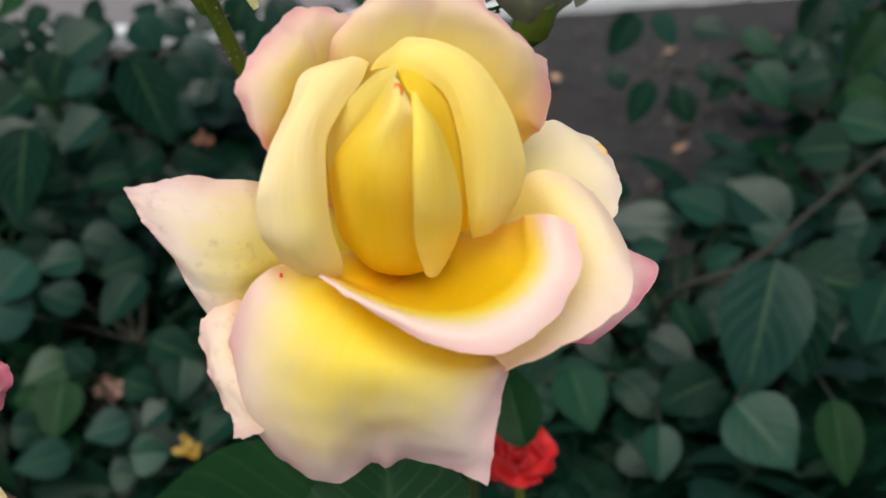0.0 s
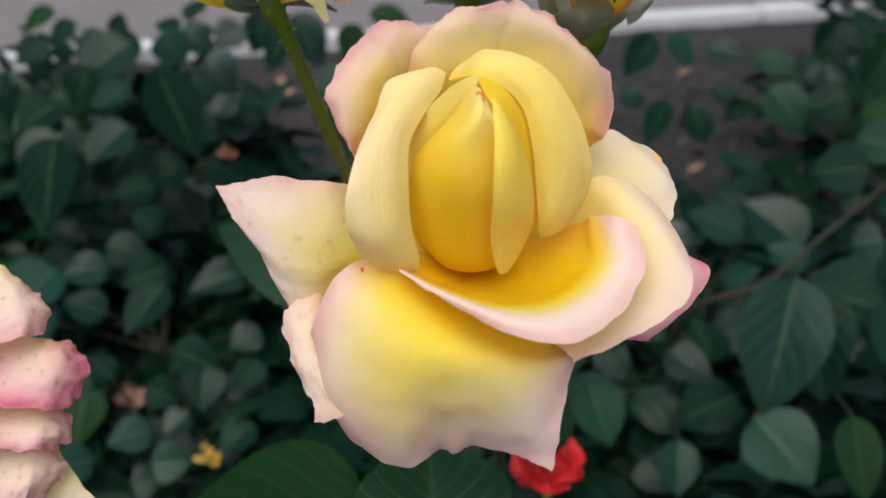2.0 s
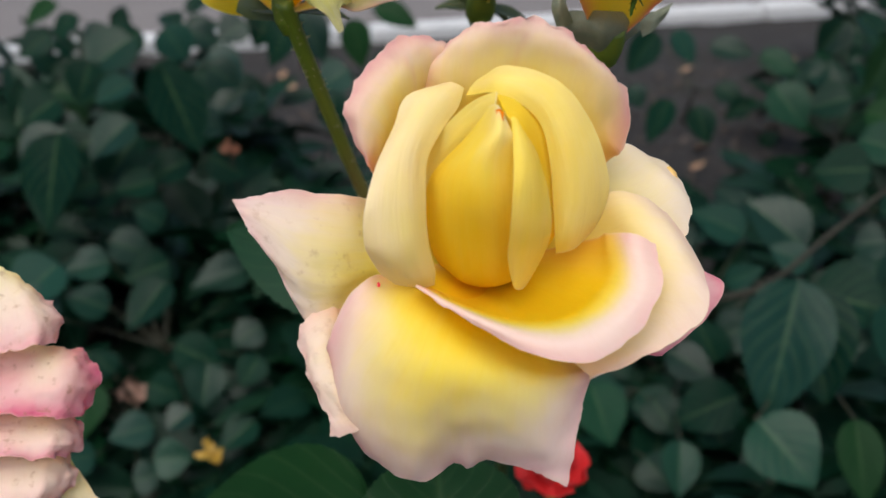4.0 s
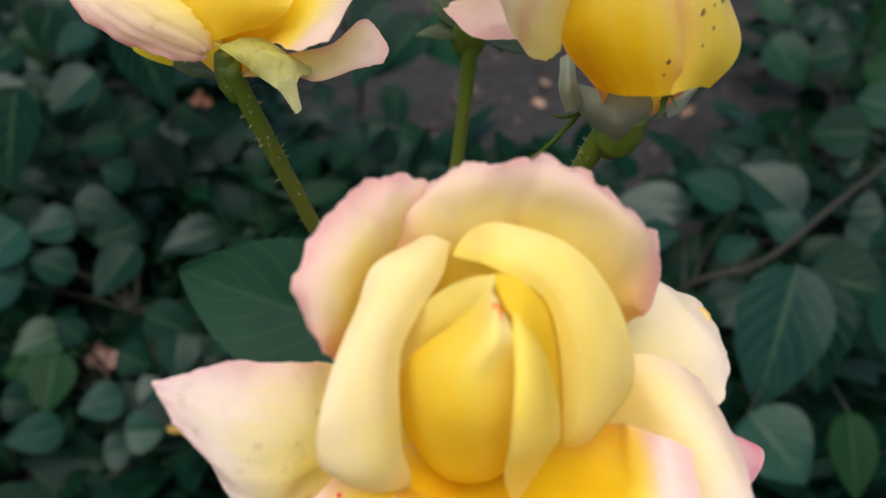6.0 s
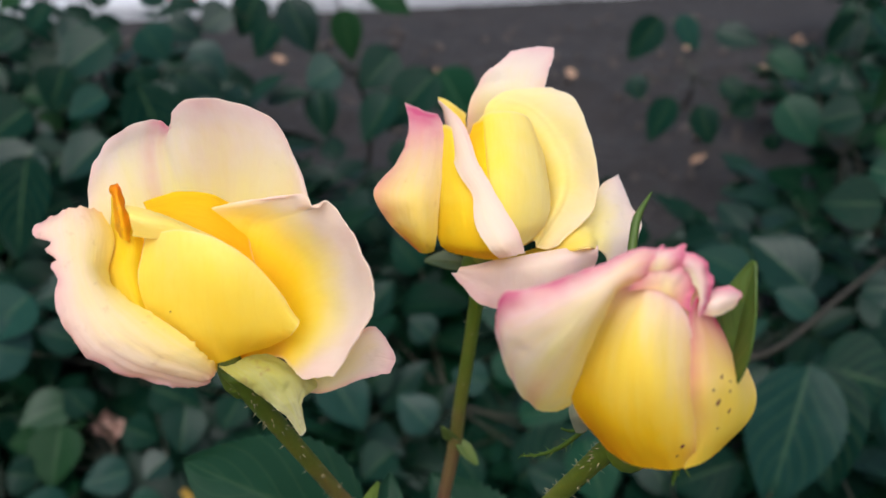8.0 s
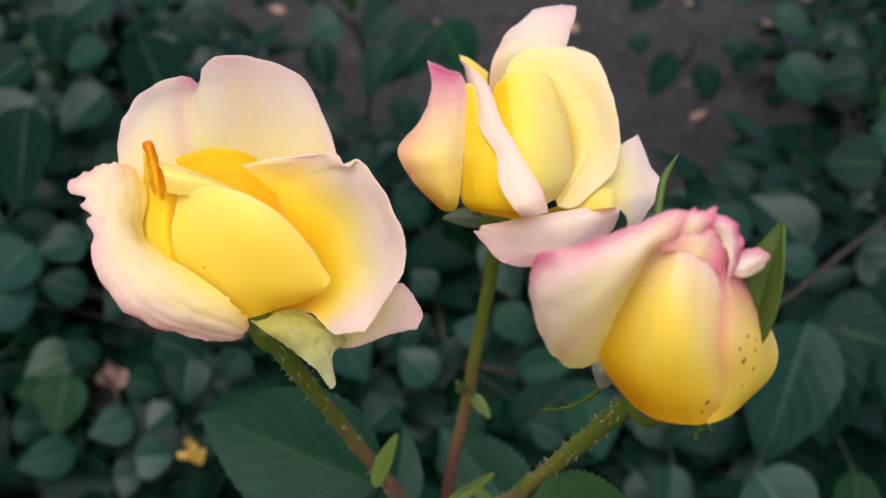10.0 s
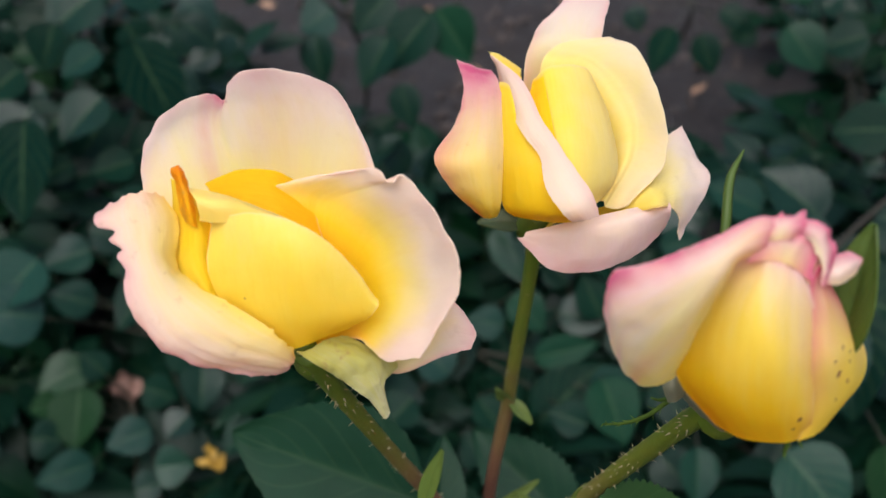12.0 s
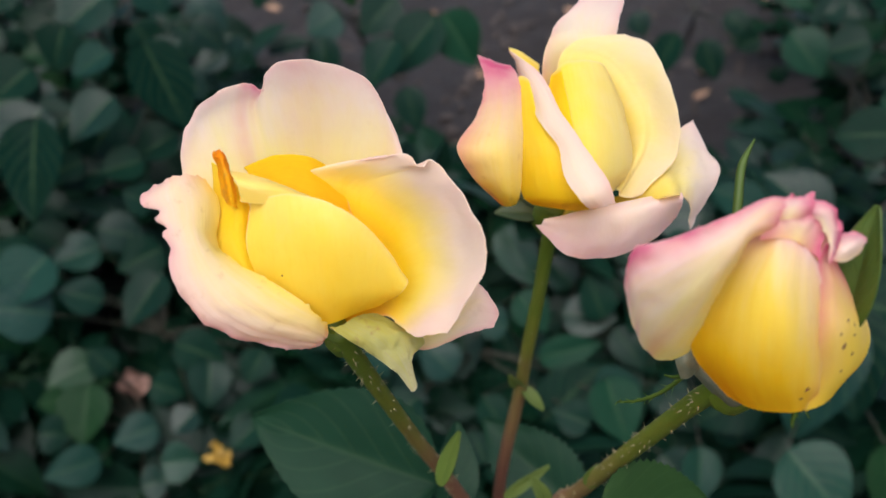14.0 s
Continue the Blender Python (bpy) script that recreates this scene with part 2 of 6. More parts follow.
bm = block(-40, 40, 0.125, 40, -0.2, 0.028, 0.01)
paving = part("pavement", bm, PAVING)
paving.matrix_world = pose(0, 3.03, 0, 0, 0, math.degrees(slope))
tagged(paving, "pale grey concrete path behind the bed", "pavement", kind="structure")
kerb = new("kerb")
kerb.matrix_world = pose(0, 3.03, 0, 0, 0, math.degrees(slope))
tagged(kerb, "whitewashed concrete kerb along the rose bed", "kerb", kind="structure")
for i in range(-6, 7):
    part("kerb_stone", block(i * 0.8 - 0.396, i * 0.8 + 0.396, 0, 0.115, -0.15, 0.040 + 0.004 * (i % 3), 0.012, 0.006), WHITE, kerb)


# ---- petals, stems, leaves ----
def spline_weights(n, k):
    """Catmull-Rom weights that carry n control rows to k even samples."""
    w = np.zeros((k, n))
    for s, x in enumerate(np.linspace(0, n - 1, k)):
        i = min(int(x), n - 2)
        f = x - i
        c = (-0.5 * f ** 3 + f * f - 0.5 * f, 1.5 * f ** 3 - 2.5 * f * f + 1, -1.5 * f ** 3 + 2 * f * f + 0.5 * f, 0.5 * f ** 3 - 0.5 * f * f)
        for j, a in zip(range(i - 1, i + 3), c):
            if j < 0:
                w[s, 0] += 2 * a
                w[s, 1] -= a
            elif j > n - 1:
                w[s, n - 1] += 2 * a
                w[s, n - 2] -= a
            else:
                w[s, j] += a
    return w


def shell(name, p, thick, uv, floats=()):
    """A thin closed shell over a grid of points (n x m x 3), with a UV map and float attributes on its points."""
    n, m = p.shape[:2]
    du, dv = np.gradient(p, axis=1), np.gradient(p, axis=0)
    nor = np.cross(du, dv)
    nor /= np.maximum(np.linalg.norm(nor, axis=2, keepdims=True), 1e-9)
    verts = np.concatenate([(p + nor * thick / 2).reshape(-1, 3), (p - nor * thick / 2).reshape(-1, 3)])
    top = grid_faces(n, m)
    k = n * m
    faces = top + [tuple(k + v for v in reversed(f)) for f in top]
    ring = [j for j in range(m)] + [i * m + m - 1 for i in range(1, n)] + [(n - 1) * m + j for j in range(m - 2, -1, -1)] + [i * m for i in range(n - 2, 0, -1)]
    # the margin has vertices of its own, so that the faces beside it stay smooth up to the edge
    r = len(ring)
    verts = np.concatenate([verts, verts[ring], verts[[k + i for i in ring]]])
    faces += [(2 * k + (i + 1) % r, 2 * k + i, 2 * k + r + i, 2 * k + r + (i + 1) % r) for i in range(r)]
    me = sheet(name, [tuple(v) for v in verts], faces)
    layer = me.uv_layers.new(name="UVMap")
    flat = np.concatenate([uv.reshape(-1, 2)] * 2 + [uv.reshape(-1, 2)[ring]] * 2)
    loops = np.zeros(len(me.loops), dtype=np.int32)
    me.loops.foreach_get("vertex_index", loops)
    layer.data.foreach_set("uv", flat[loops].ravel())
    for key, values in floats:
        a = me.attributes.new(key, "FLOAT", "POINT")
        a.data.foreach_set("value", np.concatenate([values.ravel()] * 2 + [values.ravel()[ring]] * 2).astype(np.float32))
    return me


count = 0


def petal(flower, cage, lo=0.3, hi=0.9, flow="v", base=False, blush=0.0, peach=0.0, green=0.0, ripple=0.35, wave=0.5, gain=1.0, side=0.0, age=0.0, edge=5, rimk=1.0, freq=1.0, vein=0.12, creases=(), rims=None, band=None, skew=0.0, notches=(), fade=0.0,
          thick=0.00035, name="petal", mat=None):
    """A petal lofted over a few rows of control points (millimetres from the flower's base). With base it starts narrow at the flower's base.
    lo, hi, gain: where its colour runs on the way from deep yellow to pale, along the rows (v) or across them (u). side: paler towards the sides. blush: pink towards the margin (rimk: how much there) and in creases.
    ripple, wave: how far the margin bends and how uneven its outline is, in millimetres, freq: how fine these are. creases: (u, depth in millimetres, width, how late it begins). age: wrinkles and brown flecks. band: the stretch in which the colour runs. skew: paler towards one side. notches: (v, depth, width) torn out of the far side. fade: how late the margin colours. rims: how strong the margin is at each of the four sides. vein: how streaky the colour runs."""
    global count
    count += 1
    c = np.array(cage, dtype=float) / 1000
    if base:
        mid = c[0].mean(axis=0)
        root = 0.18 * (c[0] - mid) + 0.05 * mid
        c = np.concatenate([root[None], c])
    n, m = c.shape[:2]
    kn, km = (n - 1) * 8 + 1, (m - 1) * 9 + 1
    p = np.einsum("in,nmx,jm->ijx", spline_weights(n, kn), c, spline_weights(m, km))
    v, u = np.meshgrid(np.linspace(0, 1, kn), np.linspace(0, 1, km), indexing="ij")
    du, dv = np.gradient(p, axis=1), np.gradient(p, axis=0)
    nor = np.cross(du, dv)
    nor /= np.maximum(np.linalg.norm(nor, axis=2, keepdims=True), 1e-9)
    uu, vv = du / np.maximum(np.linalg.norm(du, axis=2, keepdims=True), 1e-9), dv / np.maximum(np.linalg.norm(dv, axis=2, keepdims=True), 1e-9)
    wide, tip = np.abs(2 * u - 1), v if flow == "v" else np.abs(2 * v - 1)
    rim = np.maximum(wide ** (edge - 1), v ** (edge + 1)) if flow == "v" else np.maximum(u ** edge, np.abs(2 * v - 1) ** (edge + 1))
    if rims:
        rim = np.maximum.reduce([k * w ** edge for k, w in zip(rims, (1 - u, u, 1 - v, v))])
        rim = rim * v ** fade
    fold = np.zeros_like(u)
    for u0, depth, width, *power in creases:
        line = np.exp(-((u - u0 - 0.02 * np.sin(9 * v)) / width) ** 2) * v ** (power[0] if power else 2)
        p -= nor * (line * depth * 0.001)[:, :, None]
        fold = np.maximum(fold, line * min(1.0, abs(depth)))
    s = 9.1 * count
    for i in range(kn):
        for j in range(km):
            q = p[i, j] * 1000 * freq
            a = noise.noise((q[0] * 0.16 + s, q[1] * 0.16, q[2] * 0.16)) * (0.2 + rim[i, j]) + 0.35 * noise.noise((q[0] * 0.5 + s, q[1] * 0.5, q[2] * 0.5)) * (0.15 + rim[i, j])
            a += age * (0.9 * noise.noise((q[0] * 0.45, q[1] * 0.45 + s, q[2] * 0.45)) + 0.5 * noise.noise((q[0] * 1.1, q[1] * 1.1, q[2] * 1.1 + s))) / max(ripple, 0.1) * 0.5
            w = noise.noise((q[0] * 0.2 + s, q[1] * 0.2, q[2] * 0.2 + 7)) + 0.5 * noise.noise((q[0] * 0.95, q[1] * 0.95 + s, q[2] * 0.95))
            out = vv[i, j] * (tip[i, j] ** 8 * (1 if v[i, j] > 0.5 else -1)) + uu[i, j] * (wide[i, j] ** 8 * (1 if u[i, j] > 0.5 else -1) * v[i, j])
            p[i, j] += nor[i, j] * (a * ripple * 0.001) + out * (w * wave * 0.001)
    for v0, depth, width in notches:
        p -= uu * (np.exp(-((v - v0) / width) ** 2) * u ** 5 * depth * 0.001)[:, :, None]
    t = v if flow == "v" else u
    if base:
        t = np.clip((v * (n - 1) - 0.6) / (n - 1.6), 0, 1)
    if band:
        t = np.clip((t - band[0]) / (band[1] - band[0]), 0, 1)
        t = t * t * (3 - 2 * t)
    shade = lo + (hi - lo) * t ** gain + side * wide ** 2 + skew * (u - 0.5)
    ones = np.ones_like(u)
    me = shell(name, p, thick, np.stack([u, v], axis=2),
               (("along", shade), ("rim", np.maximum(rimk * rim, 0.8 * fold)), ("blush", ones * blush), ("peach", ones * peach), ("green", ones * green), ("age", ones * age), ("vein", ones * vein)))
    return hang(name, me, mat or PETAL, flower)


def curve_points(pts, k):
    c = np.array(pts, dtype=float)
    return spline_weights(len(c), k) @ c


def tube(name, pts, radii, mat, parent, label="", sides=10, steps=8):
    k = (len(pts) - 1) * steps + 1
    p = curve_points(pts, k)
    r = np.interp(np.linspace(0, 1, k), np.linspace(0, 1, len(radii)), radii)
    d = np.gradient(p, axis=0)
    verts, faces = [], []
    for i in range(k):
        a = Vector(d[i]).normalized()
        x = a.orthogonal().normalized() if i == 0 else (x - a * x.dot(a)).normalized()
        y = a.cross(x)
        rr = float(r[i]) * (1 + 0.06 * noise.noise(Vector(p[i]) * 300))
        for s in range(sides):
            w = 2 * math.pi * s / sides
            verts.append(Vector(p[i]) + rr * (math.cos(w) * x + math.sin(w) * y))
    for i in range(k - 1):
        for s in range(sides):
            faces.append((i * sides + s, i * sides + (s + 1) % sides, (i + 1) * sides + (s + 1) % sides, (i + 1) * sides + s))
    faces += [tuple(reversed(range(sides))), tuple(range((k - 1) * sides, k * sides))]
    me = sheet(name, [tuple(v) for v in verts], faces)
    run = np.concatenate(([0], np.cumsum(np.linalg.norm(np.diff(p, axis=0), axis=1))))
    me.attributes.new("down", "FLOAT", "POINT").data.foreach_set("value", np.repeat(run, sides).astype(np.float32))
    return hang(name, me, mat, parent, label)


PRICKLE = sheet("prickle", [(0.13, 0, 0), (-0.13, 0, 0), (0, 0.2, 0), (0, -0.2, 0), (0, -0.25, 1)], [(0, 2, 4), (2, 1, 4), (1, 3, 4), (3, 0, 4)])


def prickles(pts, radius, n, length, parent, seed, span=(0.0, 1.0)):
    """Short bristles round a stem."""
    rnd = random.Random(seed)
    p = curve_points(pts, 60)
    d = np.gradient(p, axis=0)
    stem = next(c for c in parent.children if c.name.startswith("stem"))
    for _ in range(n):
        i = int(60 * rnd.uniform(*span)) % 60
        a = Vector(d[i]).normalized()
        x = a.orthogonal().normalized()
        w = rnd.uniform(0, 2 * math.pi)
        o = math.cos(w) * x + math.sin(w) * a.cross(x)
        m = Matrix((a.cross(o), a, o)).transposed().to_4x4() @ Matrix.Scale(length * rnd.uniform(0.6, 1.2), 4)
        hang("prickle", PRICKLE, THORN, stem).matrix_basis = Matrix.Translation(Vector(p[i]) + o * radius * 0.9) @ m


def leaf_grid(length, width, fold, droop, teeth, nv=17, nu=9, twist=0.0):
    """An ovate toothed blade along +y with its upper face to +z, from its stalk at the origin."""
    p, uv = np.zeros((nv, nu, 3)), np.zeros((nv, nu, 2))
    for i in range(nv):
        t = i / (nv - 1)
        w = width / 1.9 * max(math.sin(math.pi * t ** 0.70), 0.0) ** 0.75 * (1 - 0.25 * t ** 4) + 0.0004
        for j in range(nu):
            s = 2 * j / (nu - 1) - 1
            e = 1 + (teeth * (1 if i % 2 else -1) if abs(s) == 1 and 0 < i < nv - 1 else 0)
            x = s * w * e
            z = fold * abs(x) - droop * length * t * t + 0.02 * length * math.sin(5 * t + 2 * s) * abs(s) + twist * x * t
            p[i, j] = (x, t * length * (1 + (0.012 if abs(s) == 1 else 0)), z)
            uv[i, j] = (j / (nu - 1), t)
    return p, uv


def along(base, tip, normal):
    """The frame whose y runs from base to tip and whose z lies on the side of normal."""
    y = (Vector(tip) - Vector(base)).normalized()
    x = y.cross(Vector(normal)).normalized()
    z = x.cross(y)
    m = Matrix((x, y, z)).transposed().to_4x4()
    m.translation = base
    return m


def blade(parent, base, tip, normal, width, mat, fold=0.25, droop=0.12, label="", name="leaf", teeth=0.05):
    """One well seen leaf from base to tip, its upper face towards normal."""
    length = (Vector(tip) - Vector(base)).length
    p, uv = leaf_grid(length, width, fold, droop, teeth, 33, 13)
    p[:, :, 2] += droop * p[:, :, 1]
    ob = hang(name, shell(name, p, 0.0004, uv), mat, parent, label)
    m = along(base, tip, normal)
    ob.matrix_parent_inverse = parent.matrix_world.inverted()
    ob.matrix_basis = m
    return ob


def feather(parent, pts, radius, n, lobe):
    """A thin frilled sepal: a tapering strand with small side lobes."""
    p = curve_points(local(parent, pts), 40)
    tube("sepal", [tuple(q) for q in p[::6]], [radius, radius * 0.8, radius * 0.25], LEAF_SEPAL, parent, sides=6, steps=3)
    d = np.gradient(p, axis=0)
    bm = bmesh.new()
    for i in range(n):
        k = int(4 + 34 * i / n)
        a = Vector(d[k]).normalized()
        side = a.orthogonal().normalized()
        out = (Matrix.Rotation(i * 2.6, 3, a) @ side + 0.9 * a).normalized()
        root, end = Vector(p[k]), Vector(p[k]) + out * lobe * (1 - 0.5 * i / n)
        w = a.cross(out).normalized() * radius * 0.5
        bm.faces.new([bm.verts.new(q) for q in (root - w, root + w, end)])
        bm.faces.new([bm.verts.new(q) for q in (root - a * radius * 0.5, root + a * radius * 0.5, end)])
    part("sepal_lobes", bm, LEAF_SEPAL, parent)


def compound_leaf(seed):
    """A spray of five or seven leaflets on one stalk, along +y."""
    rnd = random.Random(seed)
    verts, faces, uvs = [], [], []

    def add(m, p, uv):
        n, k = p.shape[:2]
        o = len(verts)
        verts.extend(tuple(m @ Vector(q)) for q in p.reshape(-1, 3))
        uvs.extend(uv.reshape(-1, 2))
        faces.extend(tuple(o + v for v in f) for f in grid_faces(n, k))

    size = rnd.uniform(0.9, 1.1)
    stalk = np.array([[(-0.0011, 0.0, 0), (0.0, 0, 0.0014), (0.0011, 0.0, 0)], [(-0.0008, 0.095 * size, -0.006), (0, 0.095 * size, -0.005), (0.0008, 0.095 * size, -0.006)]])
    add(Matrix(), stalk, np.full((2, 3, 2), 0.5))
    places = [(0.095, 0, 1.1), (0.066, 1, 1.0), (0.066, -1, 1.0), (0.034, 1, 0.8), (0.034, -1, 0.8)]
    for y, s, k in places:
        turn = s * rnd.uniform(55, 75)
        length = 0.052 * k * size * rnd.uniform(0.9, 1.1)
        p, uv = leaf_grid(length, length * rnd.uniform(0.58, 0.7), rnd.uniform(0.1, 0.45), rnd.uniform(0.05, 0.3), 0.06, 13, 7, rnd.uniform(-0.3, 0.3))
        m = pose(s * 0.002, y * size, -0.004, rnd.uniform(-14, 14), rnd.uniform(-18, 18), -turn)
        add(m, p, uv)
    me = sheet("leaf", verts, faces)
    layer = me.uv_layers.new(name="UVMap")
    loops = np.zeros(len(me.loops), dtype=np.int32)
    me.loops.foreach_get("vertex_index", loops)
    layer.data.foreach_set("uv", np.array(uvs)[loops].ravel())
    me.materials.append(LEAF)
    return me


def thing(name, place, label, category, group=""):
    ob = new(name)
    ob.matrix_world = Matrix.Translation(place)
    return tagged(ob, label, category, group)


def local(parent, pts):
    o = parent.matrix_world.translation
    return [tuple(Vector(q) - o) for q in pts]


# ---- the four yellow roses ----
def hip(parent, direction, r, length, mat=None):
    """The green cup under a bloom, at the flower's base, widening along direction."""
    a = Vector(direction).normalized()
    tube("receptacle", [a * length * k for k in (-0.55, -0.2, 0.15, 0.5)], [r * 0.45, r * 0.95, r, r * 0.7], mat or STEM, parent, sides=14)


main = thing("yellow_rose", (-0.0075, 0.1827, 0.7892), "open yellow rose in full bloom with blush-pink petal edges", "rose", "yellow roses")
petal(main, [
    [(-10.8, -6.8, 0.6), (-3.8, -9.0, 0.6), (3.2, -8.9, 0.7), (10.3, -5.6, 2.1)],
    [(-15.2, -12.7, 12.1), (-8.9, -20.2, 9.2), (-0.4, -20.6, 8.5), (7.1, -14.3, 9.1)],
    [(-16.6, -13.3, 23.0), (-11.0, -25.2, 28.2), (-2.9, -28.6, 30.2), (4.7, -23.2, 27.5)],
    [(-15.2, -14.5, 32.6), (-9.7, -24.2, 38.7), (-3.4, -28.0, 41.9), (3.2, -23.9, 39.9)],
    [(-6.9, -17.8, 44.4), (-4.2, -22.9, 46.6), (-1.6, -26.0, 48.3), (1.6, -24.6, 46.5)],
    [(-3.0, -18.6, 50.9), (-1.8, -19.9, 51.7), (-1.0, -21.3, 51.3), (0.8, -22.7, 47.9)]], lo=.2, hi=.68, gain=1.4, skew=.25, ripple=.2, wave=.1, vein=.25)
petal(main, [
    [(-12.6, -10.7, 23.2), (-15.2, -12.5, 26.2), (-17.1, -12.4, 28.3)],
    [(-10.7, -11.6, 29.5), (-13.7, -13.0, 33.2), (-16.7, -10.9, 35.7)],
    [(-7.2, -14.1, 37.1), (-9.8, -15.2, 41.1), (-12.3, -12.4, 43.9)],
    [(-3.2, -17.3, 43.3), (-4.8, -17.2, 47.4), (-6.3, -14.8, 50.5)],
    [(-0.7, -19.8, 48.8), (-1.8, -19.6, 51.2), (-1.5, -17.4, 53.8)]], lo=.5, hi=.62, flow="u", wave=.2)
petal(main, [
    [(1.3, -22.1, 49.8), (1.8, -22.0, 49.8), (2.4, -22.1, 49.5), (2.9, -21.7, 48.6)],
    [(1.8, -27.9, 44.9), (3.2, -27.9, 45.3), (5.1, -26.0, 44.8), (6.8, -23.4, 42.6)],
    [(1.8, -32.2, 38.8), (4.0, -32.0, 38.7), (6.9, -29.3, 37.5), (9.7, -24.7, 34.6)],
    [(1.8, -32.3, 29.7), (4.3, -32.4, 29.2), (7.8, -29.7, 27.8), (11.3, -24.6, 25.0)],
    [(2.0, -28.2, 19.0), (4.4, -28.5, 18.5), (7.4, -25.7, 17.7), (10.8, -21.1, 17.2)],
    [(3.8, -25.2, 10.4), (4.7, -25.5, 9.4), (6.1, -24.4, 9.2), (7.9, -21.7, 10.4)]], lo=.5, hi=.56, wave=.2, ripple=.2)
petal(main, [
    [(-0.1, -19.2, 49.8), (-0.9, -17.4, 51.0), (-1.8, -15.4, 52.3)],
    [(2.9, -22.2, 46.8), (3.7, -17.8, 48.1), (4.5, -12.6, 49.1)],
    [(5.4, -23.6, 42.4), (7.4, -17.7, 42.4), (9.7, -12.3, 41.7)],
    [(7.7, -25.1, 34.0), (10.2, -19.3, 31.9), (12.7, -13.6, 29.7)],
    [(8.0, -22.6, 24.5), (11.3, -17.3, 21.6), (13.9, -12.3, 18.1)],
    [(8.0, -14.1, 15.2), (10.4, -11.0, 12.7), (12.9, -7.8, 10.1)]], lo=0.26, hi=0.38, flow="u", wave=.2)
petal(main, [
    [(-7.5, -4.2, 47.7), (-6.6, -2.7, 49.2), (-5.4, -0.7, 50.1), (-4.0, 2.1, 50.4)],
    [(-0.7, -12.5, 51.3), (-0.4, -10.9, 53.3), (0.2, -8.3, 54.6), (0.9, -4.5, 54.9)],
    [(7.6, -14.1, 46.5), (8.2, -13.6, 50.4), (9.8, -11.1, 52.9), (11.6, -7.8, 53.2)],
    [(10.7, -16.8, 38.1), (13.1, -16.8, 42.8), (16.2, -14.5, 45.2), (19.5, -10.2, 45.1)],
    [(12.2, -18.2, 27.9), (15.7, -18.9, 32.5), (20.0, -16.8, 35.0), (24.3, -13.2, 34.1)],
    [(13.2, -18.9, 18.9), (15.9, -19.8, 22.4), (20.3, -17.9, 24.8), (24.7, -14.3, 26.4)],
    [(14.1, -16.9, 14.3), (16.2, -17.7, 15.0), (18.8, -17.0, 16.1), (22.4, -13.9, 19.3)]], lo=0.52, hi=0.68, flow="u", gain=.6, wave=.25)
petal(main, [
    [(-8.4, -1.4, 48.6), (-9.7, -1.4, 49.3), (-11.3, -1.2, 49.6), (-13.2, -1.0, 49.3)],
    [(-9.9, -8.5, 46.4), (-12.8, -9.7, 49.2), (-16.5, -9.5, 50.4), (-21.1, -9.3, 49.2)],
    [(-13.5, -14.1, 42.9), (-16.9, -15.5, 45.6), (-20.5, -15.5, 46.2), (-24.0, -15.2, 43.3)],
    [(-16.4, -18.5, 37.5), (-19.9, -21.5, 39.5), (-23.4, -22.5, 39.8), (-27.4, -23.3, 37.5)],
    [(-16.5, -22.3, 29.2), (-20.0, -26.5, 31.3), (-24.6, -28.3, 32.1), (-29.3, -29.7, 30.7)],
    [(-15.8, -24.1, 20.3), (-18.9, -29.0, 21.7), (-24.2, -31.3, 21.5), (-29.2, -30.5, 23.4)],
    [(-14.3, -23.0, 12.4), (-17.4, -26.4, 12.9), (-22.3, -27.6, 13.5), (-27.1, -26.5, 14.6)],
    [(-14.4, -21.7, 7.8), (-16.3, -23.0, 7.9), (-19.1, -23.4, 7.9), (-23.0, -23.2, 8.4)]], lo=0.68, hi=0.84, flow="u", gain=.6, wave=.25)
petal(main, [
    [(-19.5, -2.3, 33.5), (-11.7, -0.8, 35.9), (-3.8, -0.0, 37.2), (6.8, 0.2, 37.4), (17.6, -0.7, 33.8), (26.4, 1.1, 28.8)],
    [(-19.4, -0.7, 46.1), (-12.0, -0.8, 49.7), (-3.1, 0.2, 52.2), (8.3, 0.9, 52.2), (20.3, 0.5, 47.3), (29.3, 1.3, 32.9)],
    [(-17.8, 0.4, 51.7), (-11.2, 0.8, 57.2), (-2.9, 0.5, 59.6), (9.7, 1.3, 59.6), (22.3, 1.7, 53.3), (32.0, 3.7, 40.9)],
    [(-14.3, 3.8, 53.5), (-9.5, 4.2, 60.0), (-1.7, 2.9, 63.6), (11.3, 4.5, 63.1), (21.9, 4.5, 55.1), (30.4, 7.7, 45.6)]], lo=.22, hi=1.06, base=True, gain=.7, peach=.32, blush=.5, wave=2.2, ripple=1.3, creases=((.53, 1.0, .02), (.3, .5, .05), (.78, .4, .05)), edge=5, vein=.25)
petal(main, [
    [(-13.0, 3.1, 32.7), (-16.9, 0.5, 32.3), (-19.5, -2.8, 30.8), (-22.6, -6.7, 28.2), (-25.8, -8.6, 23.2)],
    [(-12.3, 4.7, 49.1), (-18.6, -1.9, 49.9), (-23.7, -7.3, 47.8), (-26.5, -13.0, 42.1), (-28.0, -14.6, 32.6)],
    [(-12.0, 5.7, 54.7), (-19.4, -1.5, 56.5), (-26.2, -6.2, 52.5), (-30.5, -14.5, 46.5), (-29.3, -17.6, 35.4)],
    [(-12.0, 7.8, 56.2), (-21.3, 2.2, 59.7), (-30.7, -4.1, 54.2), (-33.8, -13.0, 47.1), (-31.3, -15.2, 37.6)]], lo=.26, hi=1.06, base=True, gain=.7, peach=.42, blush=.5, wave=2.0, ripple=1.2, creases=((.33, .9, .02), (.6, .4, .05)), edge=5, vein=.3)
